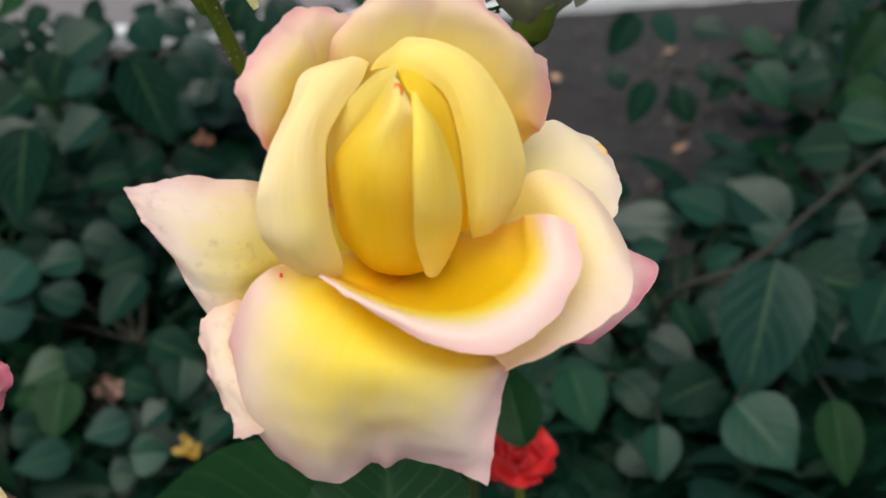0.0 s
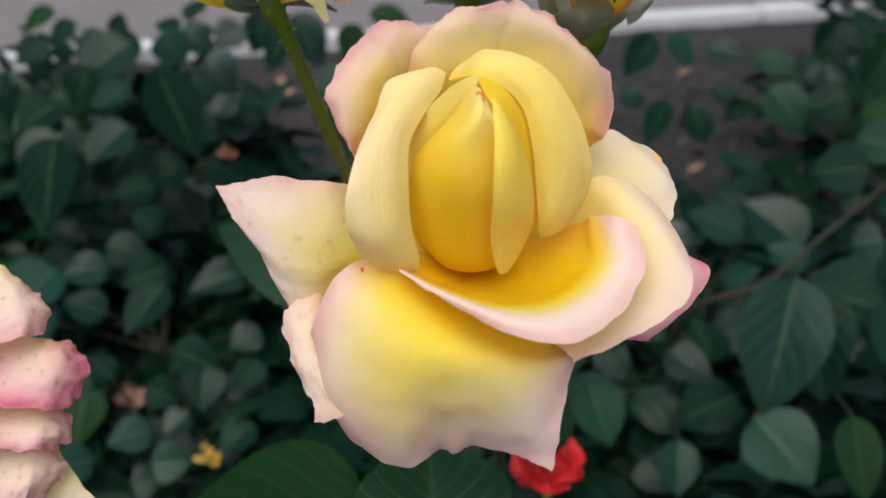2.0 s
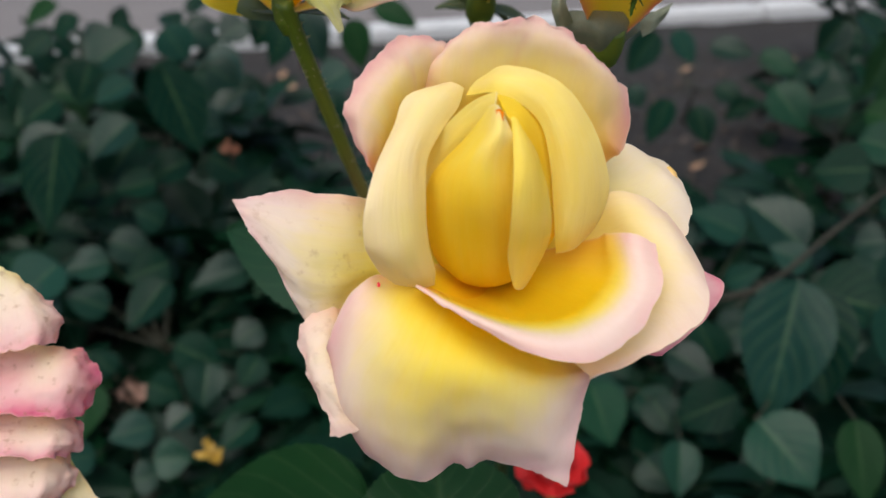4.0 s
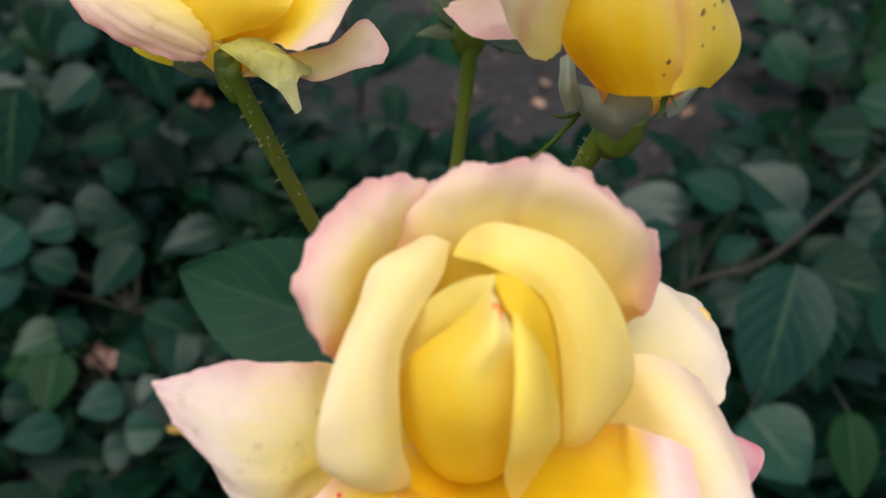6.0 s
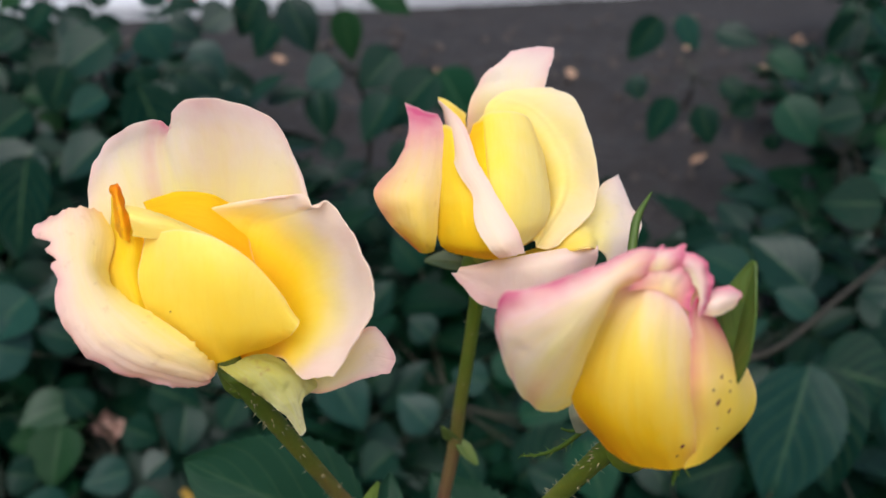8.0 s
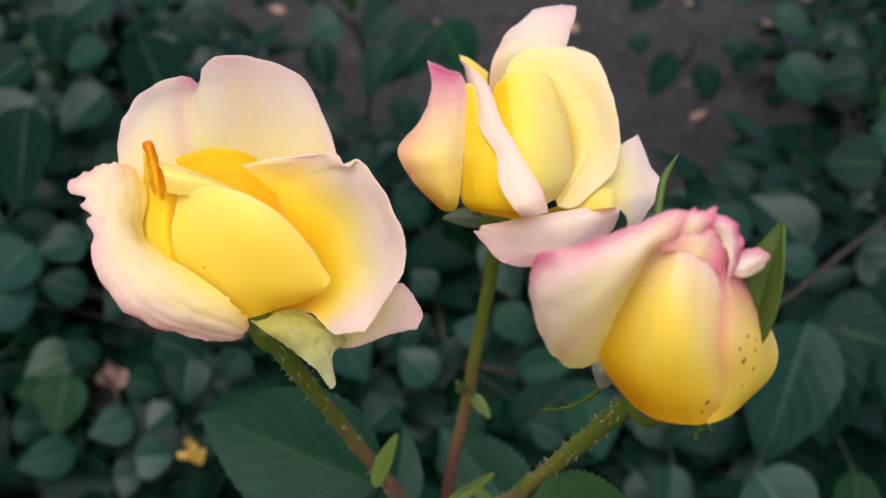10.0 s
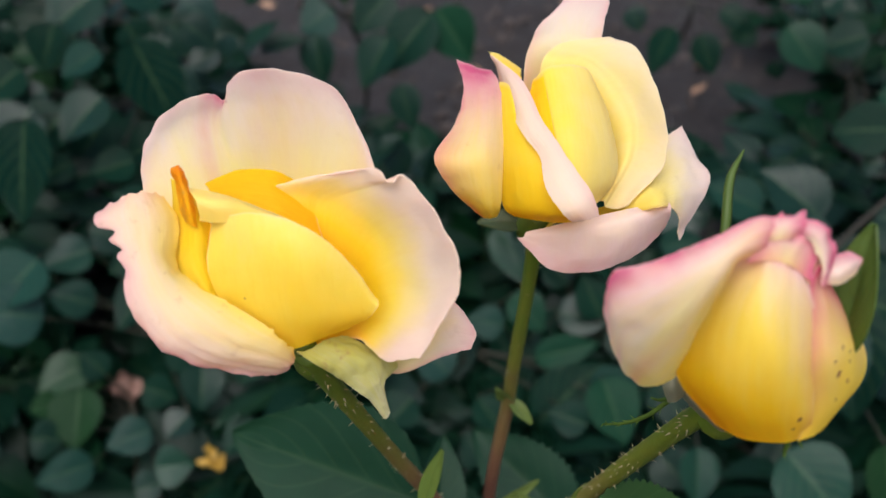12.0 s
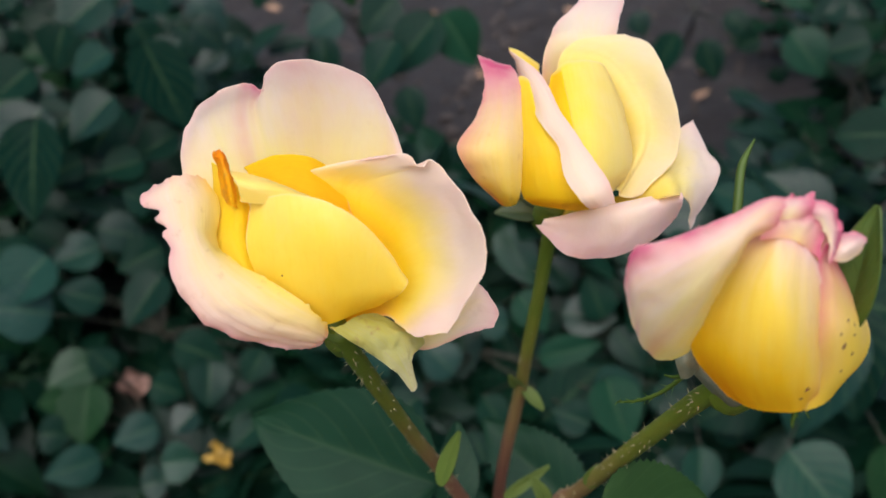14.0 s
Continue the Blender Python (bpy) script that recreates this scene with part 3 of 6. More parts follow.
petal(main, [
    [(22.9, 11.2, 22.4), (25.5, 6.5, 18.4), (26.9, 2.8, 14.0), (28.7, 0.8, 8.7)],
    [(29.3, 14.8, 26.4), (35.3, 8.9, 22.2), (39.3, 3.6, 17.1), (42.3, -0.6, 10.0)],
    [(33.6, 17.7, 27.2), (40.2, 13.6, 24.1), (45.1, 6.4, 19.8), (47.2, -0.6, 10.1)],
    [(36.6, 19.3, 26.0), (46.3, 18.6, 20.6), (50.2, 7.2, 17.2), (48.9, 0.1, 11.0)]], lo=0.74, hi=0.99, base=True, wave=1.0, ripple=.6)
petal(main, [
    [(20.8, 0.0, 15.4), (24.8, -5.2, 10.5), (24.7, -11.8, 3.3), (22.1, -16.9, -3.3), (15.3, -21.3, -8.6)],
    [(28.5, 0.4, 21.6), (33.8, -11.4, 17.4), (34.5, -20.2, 10.5), (30.2, -28.0, 3.3), (17.3, -35.5, -3.3)],
    [(36.7, -0.2, 20.6), (41.2, -13.7, 17.4), (41.6, -24.9, 12.3), (35.4, -33.3, 4.2), (20.3, -40.9, -2.5)],
    [(42.8, -0.0, 16.8), (47.1, -13.8, 13.1), (46.9, -31.4, 10.0), (37.2, -37.4, 3.1), (20.0, -43.1, -2.3)]], lo=0.48, hi=0.98, base=True, blush=.15, gain=.6, wave=.6)
petal(main, [
    [(-14.7, -19.0, 5.5), (-6.7, -19.5, 2.5), (2.6, -21.5, 1.0), (13.1, -20.6, 2.3), (20.2, -17.1, 8.1), (22.3, -10.9, 14.5)],
    [(-16.9, -25.7, 9.8), (-8.2, -30.3, 7.8), (3.9, -37.0, 8.1), (15.9, -37.1, 9.8), (25.8, -27.7, 13.6), (25.6, -16.1, 19.4)],
    [(-18.0, -29.1, 12.0), (-8.9, -36.5, 11.1), (4.4, -45.7, 11.2), (17.5, -46.5, 11.5), (29.9, -34.7, 15.4), (29.9, -21.4, 22.3)],
    [(-18.9, -30.0, 12.5), (-8.2, -37.7, 10.1), (7.2, -49.4, 8.9), (22.0, -49.4, 8.6), (35.0, -34.1, 14.5), (35.4, -22.5, 20.2)]], lo=.2, hi=1.14, base=True, blush=.25, band=(.3, .78), side=.1, wave=.7, vein=.2)
petal(main, [
    [(-25.2, -19.2, 9.3), (-19.1, -24.2, 7.6), (-11.9, -26.7, 4.2), (-4.1, -28.3, 0.5), (11.2, -28.7, -7.3), (22.2, -25.7, -8.3)],
    [(-31.0, -27.4, 10.9), (-24.1, -35.7, 4.8), (-16.0, -39.3, 0.5), (-6.2, -40.6, -1.7), (11.0, -39.8, -5.6), (22.1, -34.8, -6.3)],
    [(-36.0, -30.6, 5.4), (-30.8, -39.6, -4.9), (-19.6, -43.3, -10.4), (-7.2, -42.4, -12.0), (10.6, -43.7, -11.6), (20.4, -38.9, -9.6)],
    [(-38.2, -31.4, -3.0), (-33.3, -40.6, -16.5), (-18.8, -44.0, -23.5), (-6.6, -39.8, -22.5), (10.5, -44.3, -21.4), (19.1, -43.2, -16.6)],
    [(-38.9, -28.8, -12.0), (-31.0, -38.0, -27.5), (-18.4, -41.7, -35.1), (-5.8, -36.6, -32.7), (8.3, -42.2, -29.9), (17.1, -47.1, -30.2)]], lo=.06, hi=1.04, base=True, blush=.34, ripple=1.0, gain=.78, side=.5, wave=.9, edge=6, vein=.3, creases=((.6, 2.4, .03, 4), (.35, .3, .08), (.82, .35, .07), (.18, .3, .06)))
petal(main, [
    [(-27.8, -1.3, 17.8), (-27.5, -5.9, 14.1), (-27.3, -9.5, 9.9), (-28.5, -12.3, 5.2), (-31.2, -13.6, 1.1), (-31.5, -15.0, -4.0)],
    [(-36.9, -4.8, 21.8), (-36.3, -10.6, 18.0), (-37.2, -15.7, 13.3), (-38.3, -19.8, 6.5), (-39.4, -21.0, -0.4), (-38.4, -23.0, -8.0)],
    [(-47.1, -7.1, 24.0), (-46.3, -13.6, 20.8), (-46.4, -18.7, 16.3), (-46.4, -21.8, 9.1), (-44.7, -22.3, 0.7), (-42.4, -24.0, -7.5)],
    [(-55.5, -11.4, 24.8), (-55.0, -14.6, 23.3), (-54.4, -17.1, 21.0), (-52.4, -19.5, 15.0), (-48.9, -21.0, 5.7), (-45.0, -23.0, -3.0)],
    [(-61.6, -14.3, 24.8), (-60.6, -15.2, 24.2), (-59.5, -16.6, 22.9), (-57.5, -17.9, 19.6), (-52.3, -19.3, 13.4), (-47.2, -21.0, 2.5)]], lo=.42, hi=1.12, base=True, ripple=1.1, gain=.6, wave=.8, blush=.3, creases=((.62, .7, .05), (.8, .6, .04)), side=.1, age=.5, vein=.35)
petal(main, [
    [(-32.4, -15.7, -2.5), (-31.8, -23.2, -7.1), (-30.0, -30.3, -13.2), (-25.7, -35.7, -20.4)],
    [(-39.8, -21.2, 0.2), (-38.9, -29.6, -4.1), (-35.7, -37.2, -11.0), (-30.3, -42.0, -19.1)],
    [(-44.8, -25.1, -0.4), (-42.5, -31.8, -5.8), (-39.5, -37.2, -11.1), (-32.6, -42.3, -19.6)],
    [(-46.9, -28.3, -5.7), (-42.2, -32.7, -9.2), (-39.2, -38.8, -15.6), (-36.8, -41.5, -20.3)]], lo=.85, hi=1.0, base=True, blush=.3, ripple=1.6, wave=1.8, edge=4, age=.6, creases=((.35, .8, .05), (.7, .7, .05)))
petal(main, [
    [(35.2, 3.7, 5.6), (35.2, -2.3, -2.5), (33.8, -7.6, -9.4), (30.8, -13.7, -15.6)],
    [(46.8, 2.4, 3.3), (48.7, -3.6, -3.0), (46.2, -9.0, -8.0), (37.2, -16.6, -14.9)],
    [(53.8, 0.5, -0.0), (60.4, -1.6, -3.6), (53.6, -9.1, -10.3), (43.1, -16.0, -15.8)]], lo=.8, hi=1.15, base=True, blush=1.0)
petal(main, [
    [(-1.8, -23.2, 50.0), (-1.0, -23.5, 49.8), (-0.4, -24.0, 49.7)],
    [(-1.9, -21.7, 51.2), (-1.0, -21.6, 51.3), (-0.2, -22.4, 50.7)]], lo=-.45, hi=-.35, peach=1.0, wave=.1, ripple=.1)
petal(main, [
    [(44.4, 16.9, 19.9), (45.7, 16.3, 21.7), (47.0, 16.4, 21.0)],
    [(46.2, 14.3, 17.5), (47.6, 14.0, 19.8), (48.8, 14.9, 18.4)],
    [(47.4, 12.6, 14.6), (48.7, 12.5, 16.3), (49.8, 13.4, 14.8)]], lo=.72, hi=.85, peach=1.0, ripple=.6, wave=.6, age=.6)
hip(main, (0, -0.35, 1), 0.0075, 0.022)
main_stem = local(main, [(-0.0075, 0.185, 0.782), (-0.004, 0.203, 0.748), (0.002, 0.25, 0.695), (0.01, 0.33, 0.60), (0.02, 0.43, 0.49), (0.024, 0.50, 0.28), (0.024, 0.52, -0.02)])
tube("stem", main_stem, [0.0028, 0.0029, 0.003, 0.0034, 0.004, 0.005, 0.006], SEPAL, main)
prickles(main_stem, 0.003, 20, 0.003, main, 3)
for tip in ((-0.032, 0.010, -0.010), (0.030, 0.012, -0.012), (0.004, 0.034, -0.006), (-0.012, -0.024, -0.020), (0.018, -0.022, -0.020)):
    o = main.matrix_world.translation
    blade(main, o + Vector(tip) * 0.15, o + Vector(tip), (0, -0.3, 1), 0.009, SEPAL, 0.3, 0.2, name="sepal", teeth=0.02)
blade(main, (-0.0488, 0.2547, 0.6254), (-0.1408, 0.2675, 0.5894), (0.1, -0.45, 0.9), 0.056, LEAF_DEEP, teeth=0.014, label="large dark green toothed leaf")
blade(main, (-0.0178, 0.2085, 0.6470), (-0.0225, 0.2556, 0.6590), (0, -0.6, 0.8), 0.056, LEAF_DEEP, teeth=0.014, label="large dark green toothed leaf")
blade(main, (0.0416, 0.3260, 0.5882), (0.0322, 0.3717, 0.6061), (-0.2, -0.7, 0.7), 0.026, LEAF_DEEP)

left = thing("yellow_rose", (-0.0717, 0.2599, 0.8329), "half-open yellow rose with cream outer petals and a torn edge", "rose", "yellow roses")
petal(left, [
    [(-26.7, 12.7, 16.3), (-20.7, 16.8, 18.6), (-16.9, 18.5, 19.2), (-14.8, 18.9, 19.7), (-10.7, 19.5, 20.5), (-4.5, 19.6, 20.8), (3.8, 18.9, 20.0), (10.9, 16.6, 18.7)],
    [(-36.3, 19.5, 26.8), (-27.9, 25.8, 32.0), (-21.1, 27.1, 33.8), (-17.7, 27.5, 34.3), (-13.5, 27.5, 35.2), (-4.7, 28.3, 36.4), (7.7, 27.3, 36.0), (16.6, 22.1, 31.8)],
    [(-39.6, 27.3, 33.2), (-32.2, 32.7, 42.0), (-23.6, 33.0, 45.5), (-20.1, 33.3, 46.0), (-16.5, 31.9, 48.3), (-5.4, 32.1, 50.4), (9.2, 30.8, 47.3), (16.9, 24.1, 36.9)],
    [(-38.5, 31.8, 40.6), (-32.4, 34.1, 48.6), (-22.0, 33.8, 52.5), (-18.1, 33.4, 51.1), (-16.3, 33.1, 56.5), (-8.2, 33.0, 59.9), (7.4, 32.9, 55.0), (15.5, 27.7, 41.7)]], lo=.42, hi=1.03, gain=.75, base=True, blush=3.0, rimk=.08, wave=.8, ripple=.6, creases=((.42, .8, .03, 8), (.36, .6, .08, 6), (.28, .3, .05), (.7, .15, .1)), edge=8, age=.1, vein=.3)
petal(left, [
    [(-3.4, 12.4, 31.1), (0.2, 12.5, 28.0), (3.3, 12.5, 25.5), (6.0, 11.4, 23.3), (10.9, 7.9, 18.7), (12.8, 1.6, 13.8), (11.6, -4.6, 10.6)],
    [(-8.2, 16.5, 36.4), (-0.0, 17.6, 35.6), (5.0, 18.0, 33.7), (9.1, 16.4, 32.4), (19.0, 9.6, 27.8), (22.4, -0.5, 19.5), (16.7, -9.0, 11.5)],
    [(1.6, 17.8, 39.9), (11.1, 15.8, 41.7), (15.8, 13.4, 41.0), (19.3, 11.3, 40.8), (27.4, 3.3, 36.2), (30.6, -7.1, 25.8), (20.1, -14.9, 13.7)],
    [(9.8, 16.3, 42.2), (17.9, 12.1, 46.0), (21.4, 6.9, 45.8), (24.7, 8.5, 46.2), (33.1, -3.4, 40.6), (35.8, -11.3, 32.0), (27.8, -17.5, 17.1)]], lo=.0, hi=.98, base=True, blush=.5, rimk=.3, band=(.05, .85), gain=.8, peach=.2, wave=.9, ripple=.7, creases=((.33, .4, .03, 5), (.6, .25, .1)), edge=9, vein=.2)
petal(left, [
    [(-5.4, -10.2, 14.6), (-1.7, -10.9, 13.5), (2.0, -10.3, 14.1), (6.8, -8.4, 15.3), (11.6, -6.9, 15.9)],
    [(-16.8, -5.0, 23.0), (-7.0, -9.8, 22.9), (3.0, -10.9, 22.7), (11.1, -9.4, 21.0), (16.2, -6.8, 19.4)],
    [(-18.6, -1.3, 29.5), (-7.9, -6.6, 31.2), (2.3, -8.8, 32.0), (10.2, -8.5, 27.5), (17.5, -6.8, 21.0)],
    [(-18.3, 2.5, 34.4), (-7.7, -3.4, 37.9), (2.3, -5.8, 38.6), (10.2, -6.1, 33.3), (18.3, -6.6, 22.2)],
    [(-17.6, 5.0, 37.8), (-8.2, 0.8, 42.2), (2.0, -2.3, 41.8), (11.2, -4.0, 34.7), (18.3, -5.4, 22.8)]], lo=.26, hi=.58, wave=.25, ripple=.3)
petal(left, [
    [(-28.3, 8.8, 40.9), (-32.1, 8.6, 42.1), (-36.6, 8.5, 41.9), (-41.0, 8.1, 39.9)],
    [(-25.2, 5.4, 36.5), (-29.2, 3.2, 39.4), (-35.4, 2.5, 40.4), (-41.8, 1.6, 38.7)],
    [(-25.3, -1.8, 30.4), (-28.0, -4.3, 34.4), (-32.2, -4.5, 35.9), (-36.9, -3.5, 36.2)],
    [(-20.2, -6.6, 29.0), (-23.7, -10.2, 30.3), (-28.6, -11.4, 30.2), (-33.9, -9.9, 29.5)],
    [(-13.4, -10.4, 27.4), (-17.5, -15.1, 27.0), (-23.1, -17.4, 24.4), (-29.6, -16.3, 22.7)],
    [(-6.0, -13.6, 23.4), (-9.5, -17.3, 21.8), (-14.3, -18.7, 18.8), (-19.7, -17.8, 16.0)],
    [(-1.5, -14.3, 19.1), (-2.8, -16.2, 17.2), (-5.7, -17.0, 14.4), (-10.6, -16.3, 11.4)],
    [(0.0, -13.6, 13.4), (-0.3, -14.4, 12.8), (-1.2, -15.0, 11.8), (-3.4, -14.9, 10.1)]], lo=.45, hi=1.02, gain=.5, flow="u", peach=.3, blush=.45, wave=1.9, ripple=1.1, age=.5, edge=7, creases=((.7, .6, .06), (.4, .3, .06)), vein=.25, notches=((.2, 3.2, .025), (.28, 2.2, .02), (.36, 1.6, .03)))
petal(left, [
    [(-24.4, 12.5, 40.9), (-25.0, 12.0, 41.9), (-26.0, 12.4, 42.4), (-27.8, 14.6, 42.0)],
    [(-18.4, 5.6, 35.2), (-20.3, 3.1, 36.9), (-23.3, 3.9, 36.2), (-27.2, 7.1, 33.7)],
    [(-18.0, 0.3, 28.3), (-20.0, -1.3, 31.0), (-23.6, -0.6, 30.3), (-28.4, 2.5, 27.7)],
    [(-15.8, -4.9, 21.4), (-17.4, -6.5, 24.3), (-20.5, -5.4, 25.6), (-26.6, -1.3, 26.0)]], lo=.2, hi=.32, flow="u")
petal(left, [
    [(-22.6, 3.7, 37.6), (-20.9, 1.0, 39.0), (-20.4, 2.2, 37.3)],
    [(-24.5, 6.4, 41.2), (-21.6, 2.9, 44.1), (-21.4, 5.9, 42.1)],
    [(-25.5, 9.1, 44.8), (-22.8, 5.7, 46.8), (-22.1, 8.0, 43.3)],
    [(-26.0, 11.2, 46.6), (-23.7, 7.5, 48.4), (-22.7, 8.2, 46.9)],
    [(-25.5, 13.8, 45.9), (-24.0, 11.0, 47.2), (-23.1, 9.7, 47.1)]], lo=.15, hi=-.3, peach=.8, wave=.7, ripple=.7, age=.9)
petal(left, [
    [(-19.7, 2.4, 39.3), (-20.0, 3.4, 43.9), (-22.3, 7.3, 44.0)],
    [(-15.0, 2.0, 38.9), (-16.4, 2.9, 43.2), (-19.0, 7.8, 43.1)],
    [(-8.2, 3.6, 37.7), (-10.6, 4.9, 41.0), (-12.7, 8.4, 40.7)],
    [(2.0, 5.2, 31.6), (-0.5, 6.1, 34.5), (-2.5, 9.7, 34.2)],
    [(4.6, 6.5, 27.2), (2.8, 7.4, 30.0), (1.2, 10.6, 29.8)]], lo=.55, hi=.66, flow="u")
petal(left, [
    [(-16.6, 7.5, 37.8), (-18.0, 9.8, 40.7), (-20.3, 13.8, 41.1)],
    [(-10.6, 10.1, 36.3), (-12.6, 15.2, 39.7), (-14.3, 19.7, 40.7)],
    [(-2.9, 11.1, 32.8), (-5.6, 17.5, 37.8), (-7.2, 22.2, 39.0)],
    [(5.6, 11.0, 26.1), (2.2, 18.1, 32.2), (-2.5, 23.3, 35.7)]], lo=.02, hi=.16, flow="u", peach=.15)
petal(left, [
    [(15.7, -3.2, 7.6), (17.5, -6.9, 6.0), (16.4, -9.1, 4.8)],
    [(26.1, -0.6, 9.4), (26.4, -4.5, 5.9), (24.0, -8.0, 3.0)],
    [(33.7, 3.3, 14.7), (34.7, -1.2, 10.4), (33.0, -5.1, 5.4)],
    [(37.8, 1.8, 12.8), (40.1, -1.5, 9.3), (39.1, -4.1, 6.7)]], lo=.6, hi=1.05, base=True, blush=.4, age=.2)
petal(left, [
    [(0.3, -11.3, 13.2), (3.2, -10.3, 12.9), (6.5, -7.6, 13.2), (11.0, -5.0, 11.8)],
    [(6.0, -13.8, 10.1), (9.8, -13.2, 10.9), (14.4, -10.5, 11.2), (21.5, -8.0, 6.3)],
    [(11.7, -15.4, 6.4), (14.1, -14.7, 7.4), (17.1, -13.1, 7.7), (20.8, -11.0, 5.6)],
    [(16.4, -16.7, 3.0), (17.5, -16.2, 3.7), (18.4, -15.5, 4.7), (19.1, -14.8, 5.6)],
    [(19.3, -18.4, -0.8), (19.9, -18.4, -0.8), (20.3, -18.1, -0.4), (20.7, -17.8, -0.0)]], lo=.5, hi=.9, green=.6, ripple=1.6, age=1.0, vein=.6)
petal(left, [
    [(-7.3, 19.3, -6.7), (-6.1, 18.3, -4.5), (-5.1, 18.4, -2.6)],
    [(-19.8, 19.5, -6.5), (-17.6, 17.3, -1.0), (-16.0, 19.0, 3.2)],
    [(-30.8, 22.0, -3.3), (-26.9, 19.4, 1.9), (-23.7, 21.6, 6.7)],
    [(-36.5, 28.7, 4.4), (-33.6, 27.6, 8.1), (-29.9, 27.9, 12.1)]], lo=.3, hi=.4)
petal(left, [
    [(2.6, 8.1, -6.7), (2.8, 10.2, -3.7), (3.1, 12.4, -0.6)],
    [(-5.2, 10.1, -5.7), (-5.1, 11.0, -2.7), (-4.4, 13.2, 0.4)],
    [(-13.1, 11.5, -5.7), (-11.9, 11.8, -1.7), (-11.2, 14.0, 1.4)],
    [(-18.6, 13.9, -4.1), (-17.8, 14.6, -1.4), (-16.6, 16.5, 1.3)]], name="sepal", mat=SEPAL, ripple=.3)
hip(left, (-0.1, -0.1, 1), 0.0036, 0.013)
left_stem = local(left, [(-0.0711, 0.2570, 0.8370), (-0.0669, 0.2646, 0.8179), (-0.0615, 0.2741, 0.7943), (-0.0533, 0.2878, 0.7598), (-0.0419, 0.2969, 0.7260),
                         (-0.028, 0.305, 0.68), (-0.004, 0.325, 0.55), (0.01, 0.36, -0.02)])
tube("stem", left_stem, [0.0027, 0.0026, 0.0025, 0.0025, 0.0026, 0.003, 0.004, 0.006], STEM, left)
prickles(left_stem, 0.0026, 90, 0.0019, left, 5, (0.02, 0.6))
o = left.matrix_world.translation
for tip in ((-0.012, 0.02, -0.006), (0.018, 0.016, -0.006)):
    blade(left, o + Vector(tip) * 0.15, o + Vector(tip), (-0.1, -0.3, 1), 0.010, SEPAL, 0.3, 0.2, name="sepal", teeth=0.02)
blade(left, (-0.0458, 0.3115, 0.7044), (-0.1217, 0.3414, 0.7092), (0, -0.75, 0.66), 0.052, LEAF_NEAR, 0.15, 0.06, teeth=0.02, label="broad dark green toothed leaf")
blade(left, (-0.0401, 0.3082, 0.6922), (-0.0381, 0.3365, 0.7122), (0.2, -0.75, 0.6), 0.017, LEAF_NEAR, 0.4)
blade(left, (-0.0451, 0.2801, 0.7451), (-0.0386, 0.2911, 0.7594), (-0.5, -0.75, 0.4), 0.005, SPROUT, 0.4, name="sprout")

mid = thing("yellow_rose", (-0.0086, 0.3365, 0.8156), "half-open yellow rose with a pale pink turned-down outer petal", "rose", "yellow roses")
petal(mid, [
    [(-6.3, 0.5, 50.2), (2.0, 6.8, 51.9), (10.5, 8.7, 51.3), (17.2, 8.9, 51.6)],
    [(-3.0, 10.8, 60.5), (3.3, 14.2, 60.1), (10.1, 15.3, 59.9), (17.1, 14.3, 57.1)],
    [(1.9, 17.7, 63.0), (6.6, 19.7, 64.1), (12.6, 20.6, 63.6), (19.1, 20.6, 62.1)],
    [(6.7, 23.3, 65.4), (10.9, 24.1, 66.7), (15.7, 25.5, 66.8), (20.8, 26.5, 66.5)]], lo=.8, hi=1.08, base=True, blush=.3, wave=.8)
petal(mid, [
    [(-2.1, 1.9, 48.7), (8.4, 0.3, 50.1), (16.4, -10.0, 43.3), (18.0, -19.3, 36.0), (12.5, -28.5, 28.7)],
    [(2.4, 8.4, 57.4), (14.5, 3.4, 55.9), (23.9, -8.7, 48.4), (23.7, -20.8, 39.1), (14.5, -31.9, 29.3)],
    [(12.1, 8.9, 59.8), (20.9, 2.7, 58.4), (27.8, -12.2, 50.5), (27.1, -24.2, 39.6), (17.3, -33.8, 30.1)],
    [(18.6, 9.1, 60.2), (25.8, 1.1, 59.7), (30.2, -15.7, 50.8), (29.7, -27.1, 40.7), (19.9, -34.9, 32.1)]], lo=.46, hi=.88, base=True, gain=.5, peach=.2)
petal(mid, [
    [(3.0, -38.7, 31.8), (5.1, -39.5, 33.0), (7.3, -38.8, 33.5), (10.6, -35.7, 33.3), (13.7, -31.7, 32.9)],
    [(-2.6, -36.0, 36.9), (2.2, -39.6, 39.6), (6.6, -38.8, 40.2), (13.1, -33.3, 39.1), (16.9, -28.4, 37.3)],
    [(-5.4, -28.0, 44.1), (0.4, -32.4, 47.1), (6.3, -31.5, 47.7), (13.8, -25.8, 45.4), (17.7, -21.6, 41.2)],
    [(-6.2, -16.4, 49.5), (-0.2, -19.7, 52.5), (5.9, -18.4, 53.8), (12.6, -13.8, 51.6), (16.2, -11.2, 46.7)],
    [(-4.4, -5.3, 54.1), (-0.6, -4.5, 57.4), (4.9, -3.7, 58.1), (9.9, -2.6, 56.6), (13.3, -0.5, 52.5)]], lo=.3, hi=.74, flow="u", gain=.7, wave=.2)
